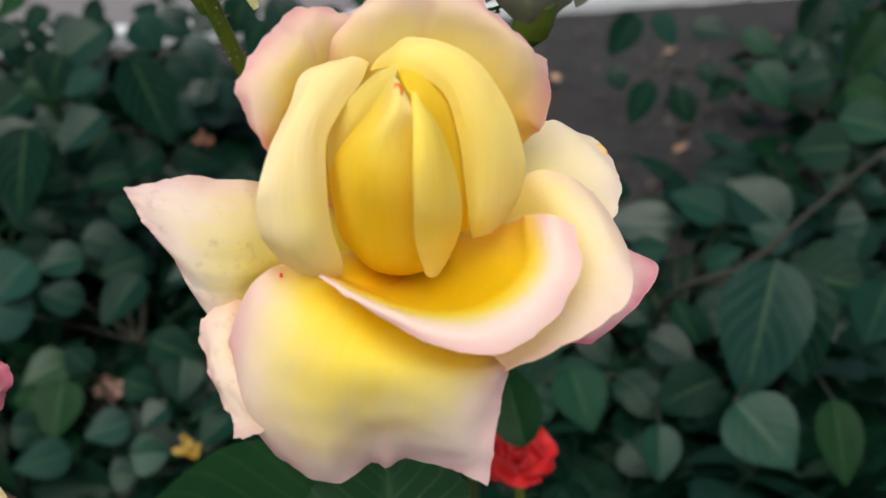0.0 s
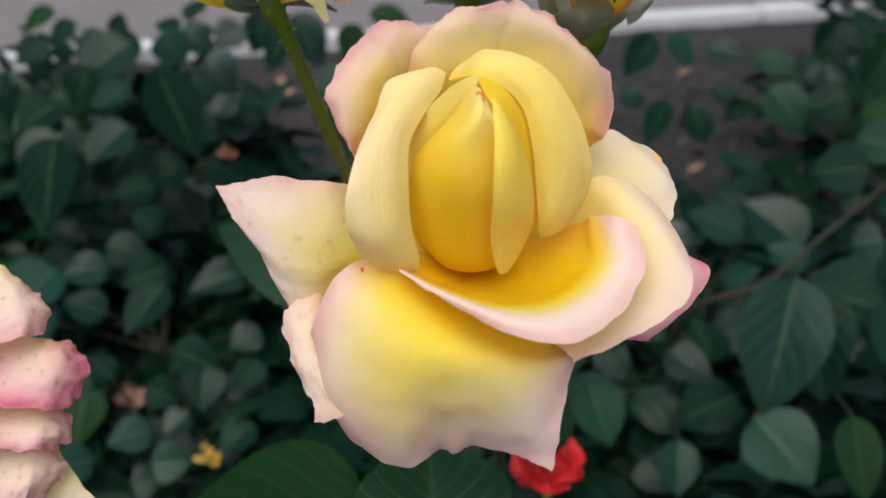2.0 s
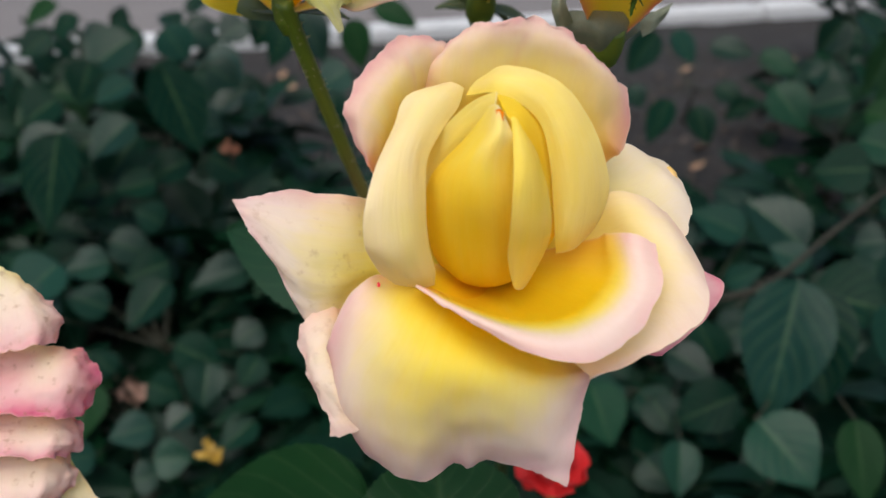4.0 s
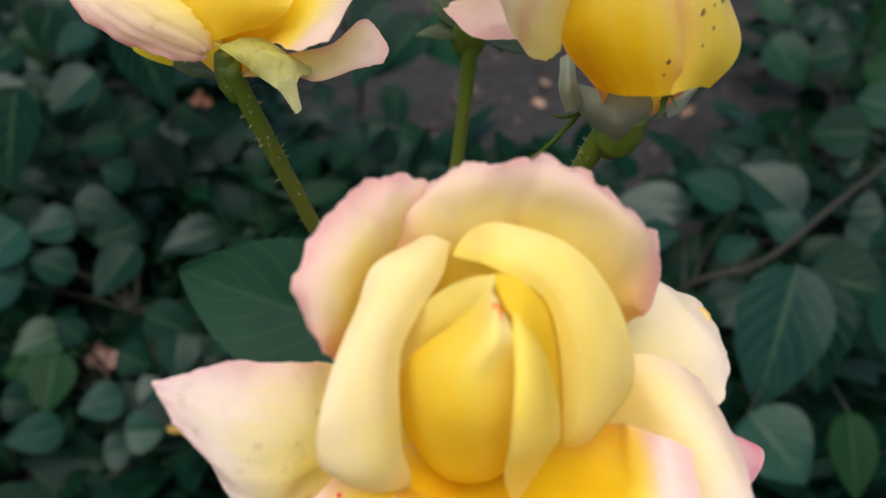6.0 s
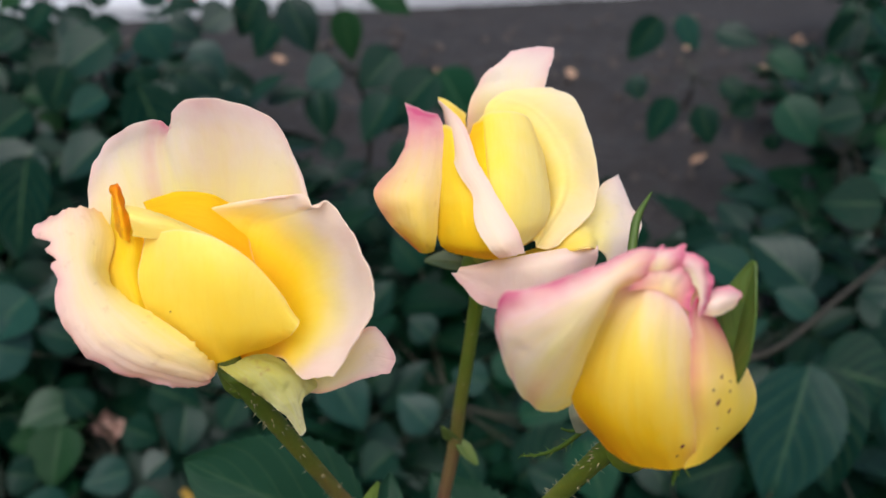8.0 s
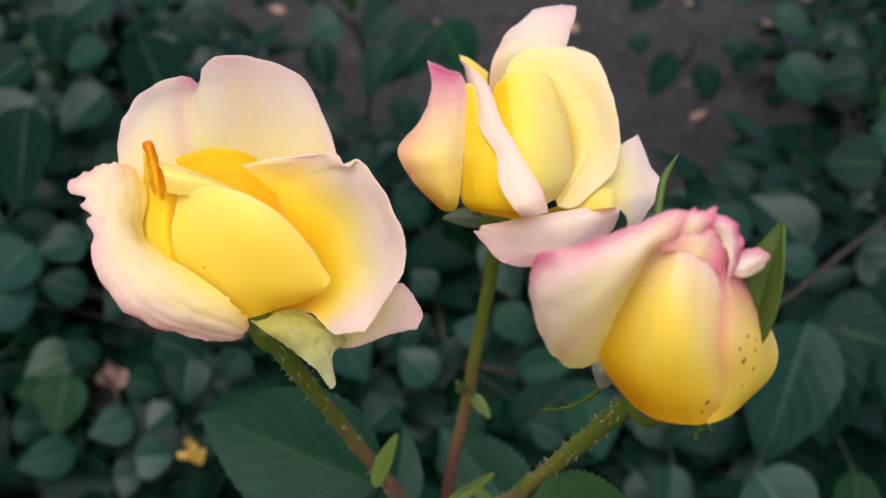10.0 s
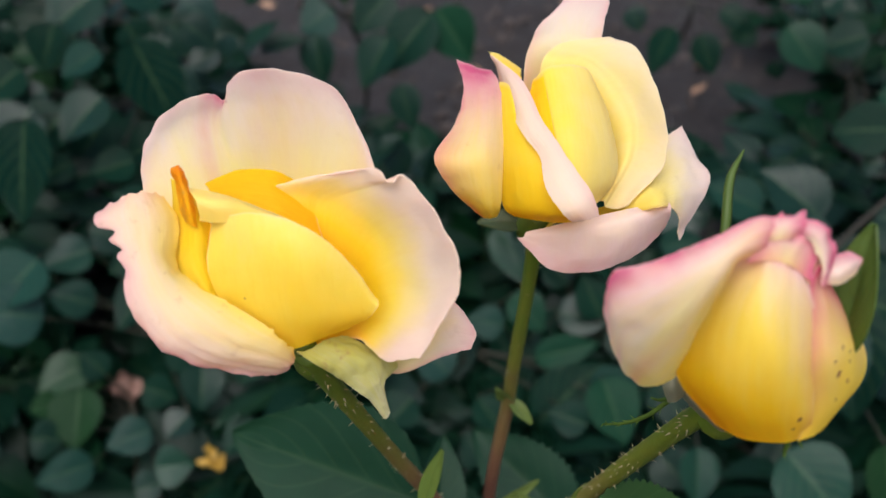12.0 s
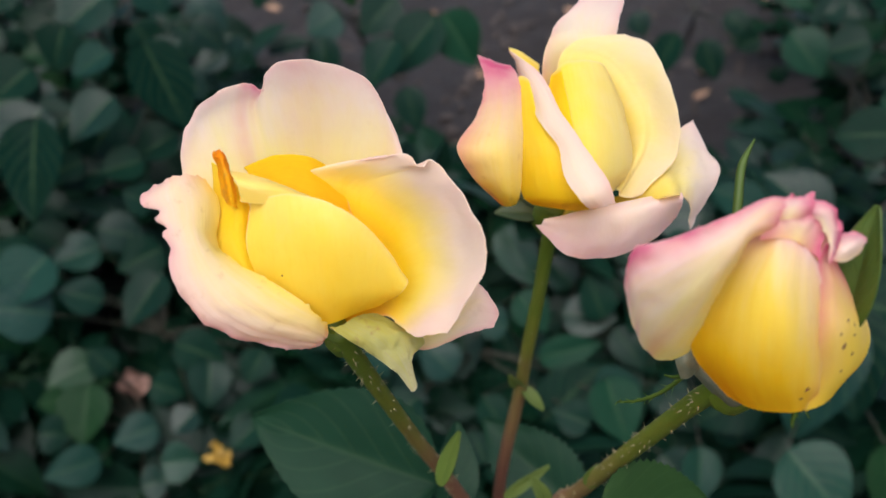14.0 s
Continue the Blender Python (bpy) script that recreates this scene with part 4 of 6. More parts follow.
petal(mid, [
    [(2.0, -40.5, 32.5), (4.0, -41.2, 33.5), (5.6, -41.0, 34.2)],
    [(-3.4, -37.8, 37.6), (-0.5, -40.0, 39.5), (2.2, -41.0, 40.4)],
    [(-6.0, -29.8, 44.8), (-2.8, -32.6, 46.8), (0.0, -33.8, 47.9)],
    [(-6.6, -18.0, 50.2), (-3.6, -20.2, 52.1), (-1.2, -21.2, 53.0)],
    [(-4.8, -6.6, 54.8), (-3.0, -6.9, 56.2), (-2.0, -6.6, 56.8)]], lo=.06, hi=.2, flow="u", wave=.3)
petal(mid, [
    [(-10.1, -30.6, 25.7), (-5.6, -35.1, 27.8), (0.2, -38.9, 29.5), (5.8, -41.3, 31.6)],
    [(-13.1, -30.6, 28.9), (-8.3, -38.0, 33.1), (-2.0, -42.5, 35.7), (6.4, -45.2, 38.1)],
    [(-14.5, -26.8, 35.6), (-9.5, -33.5, 40.3), (-3.8, -36.9, 42.8), (1.9, -38.2, 44.0)],
    [(-14.4, -18.5, 43.2), (-10.5, -22.7, 46.7), (-6.8, -24.5, 48.0), (-3.1, -26.5, 47.7)],
    [(-13.6, -0.9, 51.5), (-11.4, -3.8, 52.2), (-9.8, -5.7, 51.4), (-8.4, -6.9, 50.4)]], lo=.16, hi=.34)
petal(mid, [
    [(-12.7, 6.5, 48.0), (-13.7, 10.0, 51.0), (-15.3, 12.9, 53.2)],
    [(-10.9, -11.1, 48.1), (-9.4, -10.5, 52.2), (-7.7, -5.2, 54.3)],
    [(-8.7, -25.6, 48.8), (-6.4, -26.2, 50.6), (-3.8, -24.1, 52.6)],
    [(-4.9, -33.6, 46.6), (-3.1, -33.2, 48.8), (-1.6, -30.0, 51.4)],
    [(-3.8, -42.6, 43.1), (-0.4, -42.6, 45.6), (3.3, -40.5, 47.6)],
    [(-0.5, -48.8, 40.0), (3.2, -48.9, 42.3), (7.3, -46.0, 43.6)],
    [(2.8, -48.8, 36.6), (6.1, -49.2, 37.8), (9.6, -47.9, 37.9)]], lo=.92, hi=1.02, flow="u", blush=.2)
petal(mid, [
    [(-18.7, -29.2, 24.1), (-17.6, -30.5, 24.9), (-16.3, -31.1, 25.5), (-14.8, -30.5, 25.8)],
    [(-22.7, -30.4, 29.0), (-20.4, -32.5, 30.8), (-17.3, -33.6, 30.8), (-14.2, -32.1, 30.3)],
    [(-28.6, -30.1, 36.0), (-23.7, -32.4, 38.0), (-18.4, -32.8, 38.5), (-13.9, -29.8, 36.7)],
    [(-32.0, -26.8, 42.9), (-24.7, -29.6, 44.1), (-18.7, -29.2, 44.2), (-13.6, -24.7, 41.6)],
    [(-26.3, -15.0, 46.0), (-21.3, -18.6, 47.4), (-17.4, -18.5, 47.5), (-13.3, -14.8, 46.5)],
    [(-23.7, -3.0, 50.3), (-20.1, -5.6, 50.9), (-16.9, -5.5, 51.0), (-13.5, -2.6, 50.9)],
    [(-25.2, 7.9, 53.9), (-22.1, 7.0, 53.0), (-18.7, 6.3, 52.1), (-15.5, 6.4, 51.2)]], lo=.4, hi=1.0, blush=1.3, rims=(.5, 0, 0, 1), peach=.3, edge=5, age=.3, vein=.25)
petal(mid, [
    [(-8.5, -5.8, 45.2), (-12.0, 5.5, 50.1), (-15.8, 14.9, 53.1)],
    [(-6.9, -4.8, 44.8), (-9.9, 5.1, 51.3), (-12.6, 12.7, 52.9)],
    [(-4.4, -3.9, 44.4), (-6.5, 3.7, 49.4), (-6.5, 8.4, 50.7)]], lo=.2, hi=.6, flow="u", peach=.4)
petal(mid, [
    [(-7.2, -35.8, 23.9), (3.4, -37.4, 28.2), (13.8, -37.0, 30.7), (23.0, -35.4, 31.9), (31.3, -33.9, 31.8)],
    [(-7.6, -36.5, 23.7), (3.3, -41.0, 26.9), (13.6, -41.3, 29.5), (22.5, -39.4, 31.4), (31.0, -36.4, 31.9)],
    [(-8.1, -36.6, 22.8), (3.7, -43.3, 22.0), (14.0, -43.5, 24.2), (22.7, -40.8, 26.8), (31.0, -36.3, 28.6)],
    [(-9.5, -36.3, 22.3), (-0.5, -43.2, 16.8), (12.5, -44.2, 17.3), (23.2, -40.5, 20.4), (30.5, -35.4, 25.0)]], lo=.95, hi=1.08, blush=.45, rims=(.5, .6, .3, .8), edge=2, wave=.6, ripple=.5, vein=.3)
petal(mid, [
    [(20.7, -29.6, 30.8), (21.8, -32.9, 31.4), (22.8, -36.0, 32.3), (24.0, -38.1, 32.8)],
    [(29.7, -16.5, 34.8), (31.2, -23.6, 33.9), (32.1, -29.7, 32.4), (31.1, -34.5, 31.1)],
    [(35.6, -7.4, 37.0), (37.9, -15.5, 34.6), (38.7, -24.5, 31.1), (34.9, -33.1, 26.4)],
    [(41.1, -1.5, 37.3), (44.0, -11.2, 32.1), (46.1, -19.0, 28.6), (36.1, -33.8, 18.9)]], lo=.45, hi=1.08, base=True, blush=.1, ripple=.8, age=.2)
hip(mid, (0.1, -0.5, 1), 0.0060, 0.018)
mid_stem = local(mid, [(-0.0079, 0.3340, 0.8160), (-0.0087, 0.3352, 0.8002), (-0.0099, 0.3352, 0.7809), (-0.0119, 0.3370, 0.7519), (-0.0131, 0.3396, 0.7255), (-0.0182, 0.3400, 0.6653),
                       (-0.014, 0.345, 0.6), (0.0, 0.355, 0.3), (0.03, 0.39, -0.02)])
tube("stem", mid_stem, [0.0030, 0.0026, 0.0025, 0.0026, 0.0027, 0.0028, 0.003, 0.004, 0.006], STEM, mid)
prickles(mid_stem, 0.0023, 40, 0.0018, mid, 7, (0.0, 0.6))
o = mid.matrix_world.translation
for tip in ((-0.018, 0.004, -0.002), (0.012, 0.018, -0.012), (0.02, 0.006, -0.008), (-0.016, 0.018, 0.008)):
    blade(mid, o + Vector(tip) * 0.15, o + Vector(tip), (0, -0.3, 1), 0.008, SEPAL, 0.3, 0.2, name="sepal", teeth=0.02)
blade(mid, (-0.0125, 0.3390, 0.7300), (-0.0180, 0.3350, 0.7410), (-0.3, -0.8, 0.3), 0.0045, SPROUT, 0.4, name="sprout")
blade(mid, (-0.0125, 0.3390, 0.7300), (-0.0040, 0.3330, 0.7230), (0.3, -0.5, 0.8), 0.0045, SPROUT, 0.4, name="sprout")
blade(mid, (0.0216, 0.3527, 0.6282), (-0.0219, 0.3939, 0.6479), (0, -0.7, 0.7), 0.037, LEAF_NEAR)
blade(mid, (-0.0185, 0.3177, 0.6878), (-0.0010, 0.3224, 0.7022), (-0.3, -0.8, 0.5), 0.004, SPROUT, 0.4, name="sprout")
blade(mid, (-0.0018, 0.3100, 0.6944), (-0.0096, 0.3134, 0.7068), (0.3, -0.8, 0.5), 0.005, SPROUT, 0.4, name="sprout")

pink = thing("yellow_rose", (0.0260, 0.2452, 0.8282), "yellow rosebud with pink-edged outer petals and brown specks", "rose", "yellow roses")
# skew paints in the shadow of the outer petal on this one's left
petal(pink, [
    [(-11.2, -20.6, 20.6), (-7.4, -24.1, 20.8), (-2.4, -25.9, 21.6), (1.9, -25.9, 21.8), (5.4, -24.5, 22.4)],
    [(-17.9, -15.9, 26.8), (-14.2, -25.3, 32.7), (-7.7, -28.4, 33.6), (-1.3, -27.9, 33.3), (3.7, -26.2, 30.0)],
    [(-19.3, -13.2, 31.9), (-15.7, -24.2, 41.9), (-10.0, -28.1, 44.9), (-3.6, -27.0, 44.1), (1.4, -24.7, 41.9)],
    [(-17.4, -9.9, 39.6), (-14.6, -20.9, 50.0), (-10.5, -24.4, 53.5), (-4.7, -23.2, 52.7), (-0.1, -21.4, 51.2)],
    [(-15.5, -10.1, 49.3), (-12.2, -18.4, 55.9), (-9.2, -20.2, 58.3), (-5.0, -19.8, 57.5), (-1.4, -19.3, 55.6)],
    [(-12.9, -10.3, 55.7), (-10.0, -15.8, 59.7), (-8.0, -17.1, 60.4), (-5.0, -17.9, 59.5), (-2.0, -18.5, 56.6)]], lo=.14, hi=.94, gain=1.15, skew=.4, peach=.2, blush=.6, rims=(0, .5, 0, .9), edge=6, age=.12, vein=.45, creases=((.55, .25, .06), (.75, .35, .05), (.3, .2, .08)))
petal(pink, [
    [(2.9, -26.0, 22.0), (6.1, -25.3, 23.0), (9.9, -22.1, 22.3), (13.4, -17.5, 20.1)],
    [(3.3, -25.6, 30.9), (6.3, -25.5, 32.6), (11.5, -21.9, 30.8), (18.5, -14.2, 24.5)],
    [(0.5, -25.4, 42.6), (4.2, -25.0, 43.2), (10.7, -20.4, 39.4), (19.5, -11.8, 29.4)],
    [(-0.5, -22.0, 50.4), (3.0, -21.2, 49.8), (8.4, -17.3, 45.1), (16.4, -10.6, 35.9)],
    [(-1.1, -19.4, 55.4), (1.4, -18.6, 54.8), (5.0, -16.5, 51.1), (12.3, -9.8, 41.8)],
    [(0.2, -17.3, 58.2), (1.6, -16.5, 57.6), (3.1, -16.2, 54.8), (6.9, -10.7, 48.8)]], lo=.36, hi=.85, blush=1.3, rims=(1, 0, 0, 1), fade=1.0, edge=2.4, creases=((.2, .3, .06),), vein=.22)
petal(pink, [
    [(-9.9, -16.6, 60.7), (-9.3, -16.2, 62.9), (-8.4, -14.9, 64.6), (-6.6, -12.4, 65.4)],
    [(-14.5, -18.3, 60.0), (-13.7, -17.9, 62.4), (-12.4, -16.3, 64.4), (-11.1, -12.9, 65.5)],
    [(-16.7, -18.6, 52.9), (-18.6, -20.5, 57.4), (-19.0, -19.2, 60.7), (-17.9, -14.7, 63.0)],
    [(-17.9, -16.9, 43.6), (-22.2, -21.5, 49.0), (-25.3, -20.9, 56.0), (-25.6, -16.6, 60.5)],
    [(-18.9, -15.9, 35.1), (-24.7, -20.7, 42.2), (-30.4, -21.4, 51.7), (-32.5, -17.5, 58.3)],
    [(-18.8, -13.3, 26.9), (-26.7, -18.5, 33.8), (-33.7, -20.0, 46.7), (-36.0, -18.0, 56.9)],
    [(-21.4, -11.8, 22.2), (-27.0, -14.3, 26.2), (-32.7, -17.3, 36.9), (-36.4, -17.9, 48.7)]], lo=.62, hi=.96, flow="u", blush=1.25, rims=(0, .9, .9, 0), edge=6, wave=.7, gain=.7, creases=((.35, .3, .08), (.6, .25, .06)), ripple=.9, freq=1.4, age=.15, vein=.35)
petal(pink, [
    [(-12.7, -17.3, 59.3), (-8.0, -17.7, 59.9), (-4.6, -18.6, 59.0), (-1.3, -19.9, 56.7)],
    [(-11.4, -16.4, 61.0), (-7.4, -16.4, 62.0), (-3.6, -17.0, 61.3), (-0.6, -17.9, 59.2)],
    [(-10.1, -15.2, 62.3), (-6.6, -14.8, 63.4), (-2.9, -15.0, 63.0), (0.1, -15.9, 60.9)]], lo=.74, hi=1.0, blush=1.1, peach=.4, edge=2, ripple=1.1, wave=1.8, creases=((.5, .5, .06), (.75, .4, .05)), freq=1.5)
petal(pink, [
    [(1.9, -18.4, 55.1), (2.0, -16.7, 55.8), (3.1, -13.9, 56.1)],
    [(4.4, -18.5, 55.1), (3.6, -17.8, 57.6), (5.6, -12.8, 57.6)],
    [(7.6, -16.2, 54.9), (6.6, -16.5, 57.7), (8.3, -12.5, 57.2)],
    [(10.2, -13.4, 55.3), (10.4, -13.2, 55.5), (10.6, -12.7, 55.8)]], lo=.85, hi=1.1, flow="u", blush=.9, edge=3, ripple=.8, freq=1.6)
petal(pink, [
    [(-12.7, -11.0, 25.1), (-3.2, -0.2, 22.9), (6.2, 2.9, 22.1), (14.2, 0.1, 21.9), (19.2, -9.0, 24.8)],
    [(-12.3, -8.4, 38.4), (-4.1, 2.0, 35.6), (4.1, 5.8, 34.2), (10.3, 3.0, 35.5), (15.1, -6.4, 36.4)],
    [(-9.6, -9.6, 56.6), (-5.8, -4.2, 53.9), (-1.1, -1.4, 52.6), (2.4, -2.5, 52.9), (6.3, -6.7, 52.4)]], lo=.4, hi=.9, base=True, blush=.8)
petal(pink, [
    [(-2.3, -0.6, -3.6), (-1.0, -2.5, -2.8), (1.5, -0.6, -3.5)],
    [(-6.7, 0.6, 1.5), (-2.5, -8.9, 5.5), (6.8, 0.1, 2.7)],
    [(-10.5, 4.0, 4.6), (-3.1, -8.4, 9.6), (10.8, 3.0, 5.2)],
    [(-10.0, 8.0, 8.5), (-2.6, -3.3, 11.7), (10.1, 6.4, 8.4)]], name="sepal", mat=SEPAL_PALE, ripple=.3, thick=.0008)
petal(pink, [
    [(-9.9, 0.7, 7.3), (-12.2, -1.3, 6.1), (-14.0, -0.8, 5.0)],
    [(-12.0, 0.8, 12.4), (-14.2, -1.4, 12.5), (-16.1, -0.1, 10.9)],
    [(-12.1, 7.4, 16.3), (-14.0, 6.4, 16.6), (-15.4, 7.8, 15.0)]], name="sepal", mat=SEPAL_PALE, ripple=.4)
petal(pink, [
    [(9.9, 6.4, 8.4), (10.5, 3.5, 6.0), (11.7, 2.4, 2.8)],
    [(16.3, 8.2, 9.3), (15.2, 4.7, 7.9), (14.6, 3.5, 4.3)],
    [(21.5, 11.4, 10.6), (19.8, 8.4, 9.6), (18.5, 7.8, 7.0)]], name="sepal", mat=SEPAL_PALE, ripple=.4)
petal(pink, [
    [(-10.8, -15.7, 62.2), (-7.4, -15.7, 62.9), (-2.8, -15.0, 63.3)],
    [(-10.1, -14.3, 64.1), (-6.9, -14.8, 65.0), (-2.8, -14.2, 64.9)],
    [(-8.5, -12.7, 65.4), (-5.9, -12.7, 66.6), (-3.0, -12.6, 65.6)]], lo=.75, hi=1.05, blush=1.2, edge=2, ripple=1.1, wave=1.8, creases=((.45, .6, .08),), freq=1.5)
petal(pink, [
    [(-3.8, -15.0, 63.3), (-3.6, -14.5, 64.4), (-3.1, -12.9, 64.9)],
    [(-1.7, -15.9, 62.6), (-0.9, -15.5, 64.0), (0.4, -13.8, 64.3)],
    [(-0.3, -17.3, 60.7), (0.9, -16.8, 61.9), (2.7, -14.7, 61.9)],
    [(0.2, -18.9, 58.3), (1.1, -18.3, 59.4), (2.6, -16.5, 59.5)],
    [(0.6, -20.1, 56.2), (1.2, -19.8, 56.7), (2.2, -18.6, 56.8)]], lo=.85, hi=1.1, blush=1.2, edge=2, ripple=1.1, wave=1.8, flow="u", freq=1.5)
hip(pink, (0.2, -0.5, 1), 0.0056, 0.016)
pink_stem = local(pink, [(0.0235, 0.2454, 0.8300), (0.0207, 0.2509, 0.8191), (0.0171, 0.2597, 0.7995), (0.0109, 0.2716, 0.7707), (0.0016, 0.2813, 0.7406), (-0.0043, 0.2864, 0.7265),
                         (-0.012, 0.295, 0.68), (-0.002, 0.32, 0.5), (0.022, 0.35, -0.02)])
tube("stem", pink_stem, [0.0030, 0.0028, 0.0027, 0.0027, 0.0027, 0.0027, 0.0030, 0.004, 0.006], STEM, pink)
prickles(pink_stem, 0.0027, 160, 0.0019, pink, 9, (0.02, 0.62))
for a, b, w, up, mat, teeth in (((0.0372, 0.2290, 0.8640), (0.0388, 0.2362, 0.8893), 0.0090, (-0.8, -0.5, 0.3), LEAF_SEPAL, 0.0),):
    blade(pink, a, b, up, w, mat, 0.5, 0.1, name="sepal", teeth=teeth)
tube("sepal", local(pink, [(0.0198, 0.2530, 0.8660), (0.0212, 0.2595, 0.8735), (0.0226, 0.2660, 0.8795), (0.0262, 0.2714, 0.8835)]), [0.0007, 0.0011, 0.0010, 0.0002], LEAF_SEPAL, pink, sides=6)
feather(pink, [(0.0160, 0.2502, 0.8297), (0.0105, 0.2510, 0.8215), (0.0055, 0.2540, 0.8150), (0.0005, 0.2575, 0.8109)], 0.0007, 18, 0.003)
feather(pink, [(0.0165, 0.2490, 0.8310), (0.0118, 0.2480, 0.8302), (0.0085, 0.2478, 0.8312)], 0.0006, 5, 0.0015)
feather(pink, [(0.0302, 0.2250, 0.8520), (0.0285, 0.2215, 0.8475), (0.0278, 0.2200, 0.8440)], 0.0009, 8, 0.0022)
feather(pink, [(0.0302, 0.2250, 0.8520), (0.0296, 0.2205, 0.8495), (0.0310, 0.2195, 0.8470)], 0.0005, 3, 0.0012)
blade(pink, (0.0042, 0.2610, 0.7618), (0.0386, 0.2679, 0.7547), (0, -0.5, 0.85), 0.022, LEAF_YOUNG, 0.3)
blade(pink, (0.0030, 0.2768, 0.7495), (0.0065, 0.2791, 0.7574), (-0.3, -0.8, 0.5), 0.004, SPROUT, 0.5, name="sprout")


def speck(flower, place, normal, radius, mat):
    bm = bmesh.new()
    bmesh.ops.create_icosphere(bm, subdivisions=2, radius=1, matrix=Matrix.Diagonal((radius, radius * 1.5, 0.00012, 1)))
    ob = part("speck", bm, mat, flower)
    ob.matrix_basis = Matrix.Translation(Vector(place) - flower.matrix_world.translation) @ Vector((0, 0, 1)).rotation_difference(Vector(normal)).to_matrix().to_4x4()


for place, normal, r in (((0.03271, 0.2225, 0.87198), (0.68, -0.58, 0.45), 0.35), ((0.03513, 0.22381, 0.86976), (0.74, -0.56, 0.37), 0.25), ((0.03084, 0.22011, 0.87073), (0.53, -0.79, 0.29), 0.3),
                         ((0.03526, 0.22296, 0.86799), (0.7, -0.67, 0.27), 0.3), ((0.0325, 0.22033, 0.86736), (0.57, -0.8, 0.19), 0.6), ((0.0358, 0.22214, 0.86361), (0.65, -0.75, 0.17), 0.4),
                         ((0.03376, 0.2203, 0.86059), (0.5, -0.86, 0.05), 0.25), ((0.02692, 0.2178, 0.8579), (0.26, -0.96, -0.09), 0.5), ((0.02652, 0.2181, 0.85494), (0.18, -0.97, -0.16), 0.3)):
    speck(pink, place, normal, r * 0.00085, SPOT)
speck(left, (-0.08155, 0.25173, 0.85899), (-0.37, -0.89, 0.27), 0.00018, SPOT)
speck(main, (-0.03438, 0.15605, 0.79972), (-0.1, -0.9, 0.4), 0.0004, RED)


# ---- other blooms ----
def ruffled(parent, mat, n, radius, seed, lean=(0, 0, 1), crush=0.25):
    """A loose bloom of n crumpled petals round the axis lean."""
    rnd = random.Random(seed)
    turn = Vector((0, 0, 1)).rotation_difference(Vector(lean)).to_matrix().to_4x4()
    for i in range(n):
        f = i / (n - 1)
        size = radius * (0.55 + 0.45 * f)
        tilt = 12 + 85 * f
        kn, km = 14, 14
        p, uv = np.zeros((kn, km, 3)), np.zeros((kn, km, 2))
        for a in range(kn):
            for b in range(km):
                v, s = a / (kn - 1), 2 * b / (km - 1) - 1
                w = size * 0.75 * math.sin(math.pi * min(v * 0.62 + 0.06, 1)) ** 0.8
                q = Vector((s * w, size * v * (1 - 0.25 * s * s), 0.35 * size * (s * s) * v + 0.25 * size * v * v))
                q += crush * size * noise.noise_vector(q / size * 2.2 + Vector((i * 3.7, seed, 0))) * v
                p[a, b], uv[a, b] = q, ((s + 1) / 2, v)
        ob = hang("petal", shell("petal", p, 0.0005, uv), mat, parent)
        ob.matrix_basis = turn @ pose(0, 0, 0, 0, 0, i * 137.5 + rnd.uniform(-15, 15)) @ pose(0, size * 0.08, 0, 90 - tilt, 0, 0)


wither = thing("withered_rose", (-0.1796, 0.2086, 0.7181), "faded cream and pink rose past bloom, petals crumpled", "rose")
petal(wither, [
    [(-16.8, 11.1, 14.4), (-0.7, -7.2, 10.3), (2.2, -15.9, 4.0), (-7.8, -15.2, -10.7)],
    [(-31.9, 8.5, 20.5), (-17.0, -12.2, 16.2), (-14.6, -21.6, 6.5), (-23.9, -20.2, -13.7)],
    [(-41.0, 9.1, 22.1), (-32.6, -10.5, 14.7), (-30.6, -20.4, 2.7), (-32.9, -21.1, -15.2)]], lo=.96, hi=1.1, ripple=3.2, base=True, blush=0.8, creases=((.3, 1.2, .06), (.7, 1.0, .05)), age=.6, edge=3, freq=1.8)
petal(wither, [
    [(-18.1, 13.4, 8.1), (-8.6, 19.9, 13.0), (6.9, 19.2, 11.4), (20.0, 14.0, 8.3)],
    [(-23.9, 20.9, 21.2), (-12.6, 30.2, 24.6), (5.3, 28.9, 23.5), (25.6, 18.9, 16.6)],
    [(-17.0, 20.4, 30.7), (-8.7, 27.4, 33.0), (8.3, 26.9, 31.5), (25.4, 20.3, 27.0)]], lo=.96, hi=1.1, ripple=3.2, base=True, blush=0.9, creases=((.3, 1.2, .06), (.7, 1.0, .05)), age=.6, edge=3, freq=1.8)
petal(wither, [
    [(10.1, 0.0, 54.7), (22.2, -1.3, 54.7), (32.4, -3.2, 51.2), (37.2, -2.3, 44.9)],
    [(13.4, -8.5, 50.2), (27.6, -10.5, 51.7), (40.7, -12.0, 49.0), (42.9, -6.5, 42.6)],
    [(16.6, -17.7, 44.6), (32.2, -19.6, 46.1), (45.1, -18.3, 45.5), (48.1, -10.8, 40.2)],
    [(19.1, -25.6, 38.6), (36.0, -27.4, 40.3), (45.6, -24.1, 40.8), (46.8, -15.1, 35.5)]], lo=.8, hi=1.1, gain=.7, blush=.5, ripple=1.8, wave=1.2, age=1.0, edge=4, creases=((.3, 1.4, .05), (.62, 1.6, .04), (.85, 1.0, .04)), freq=1.8)
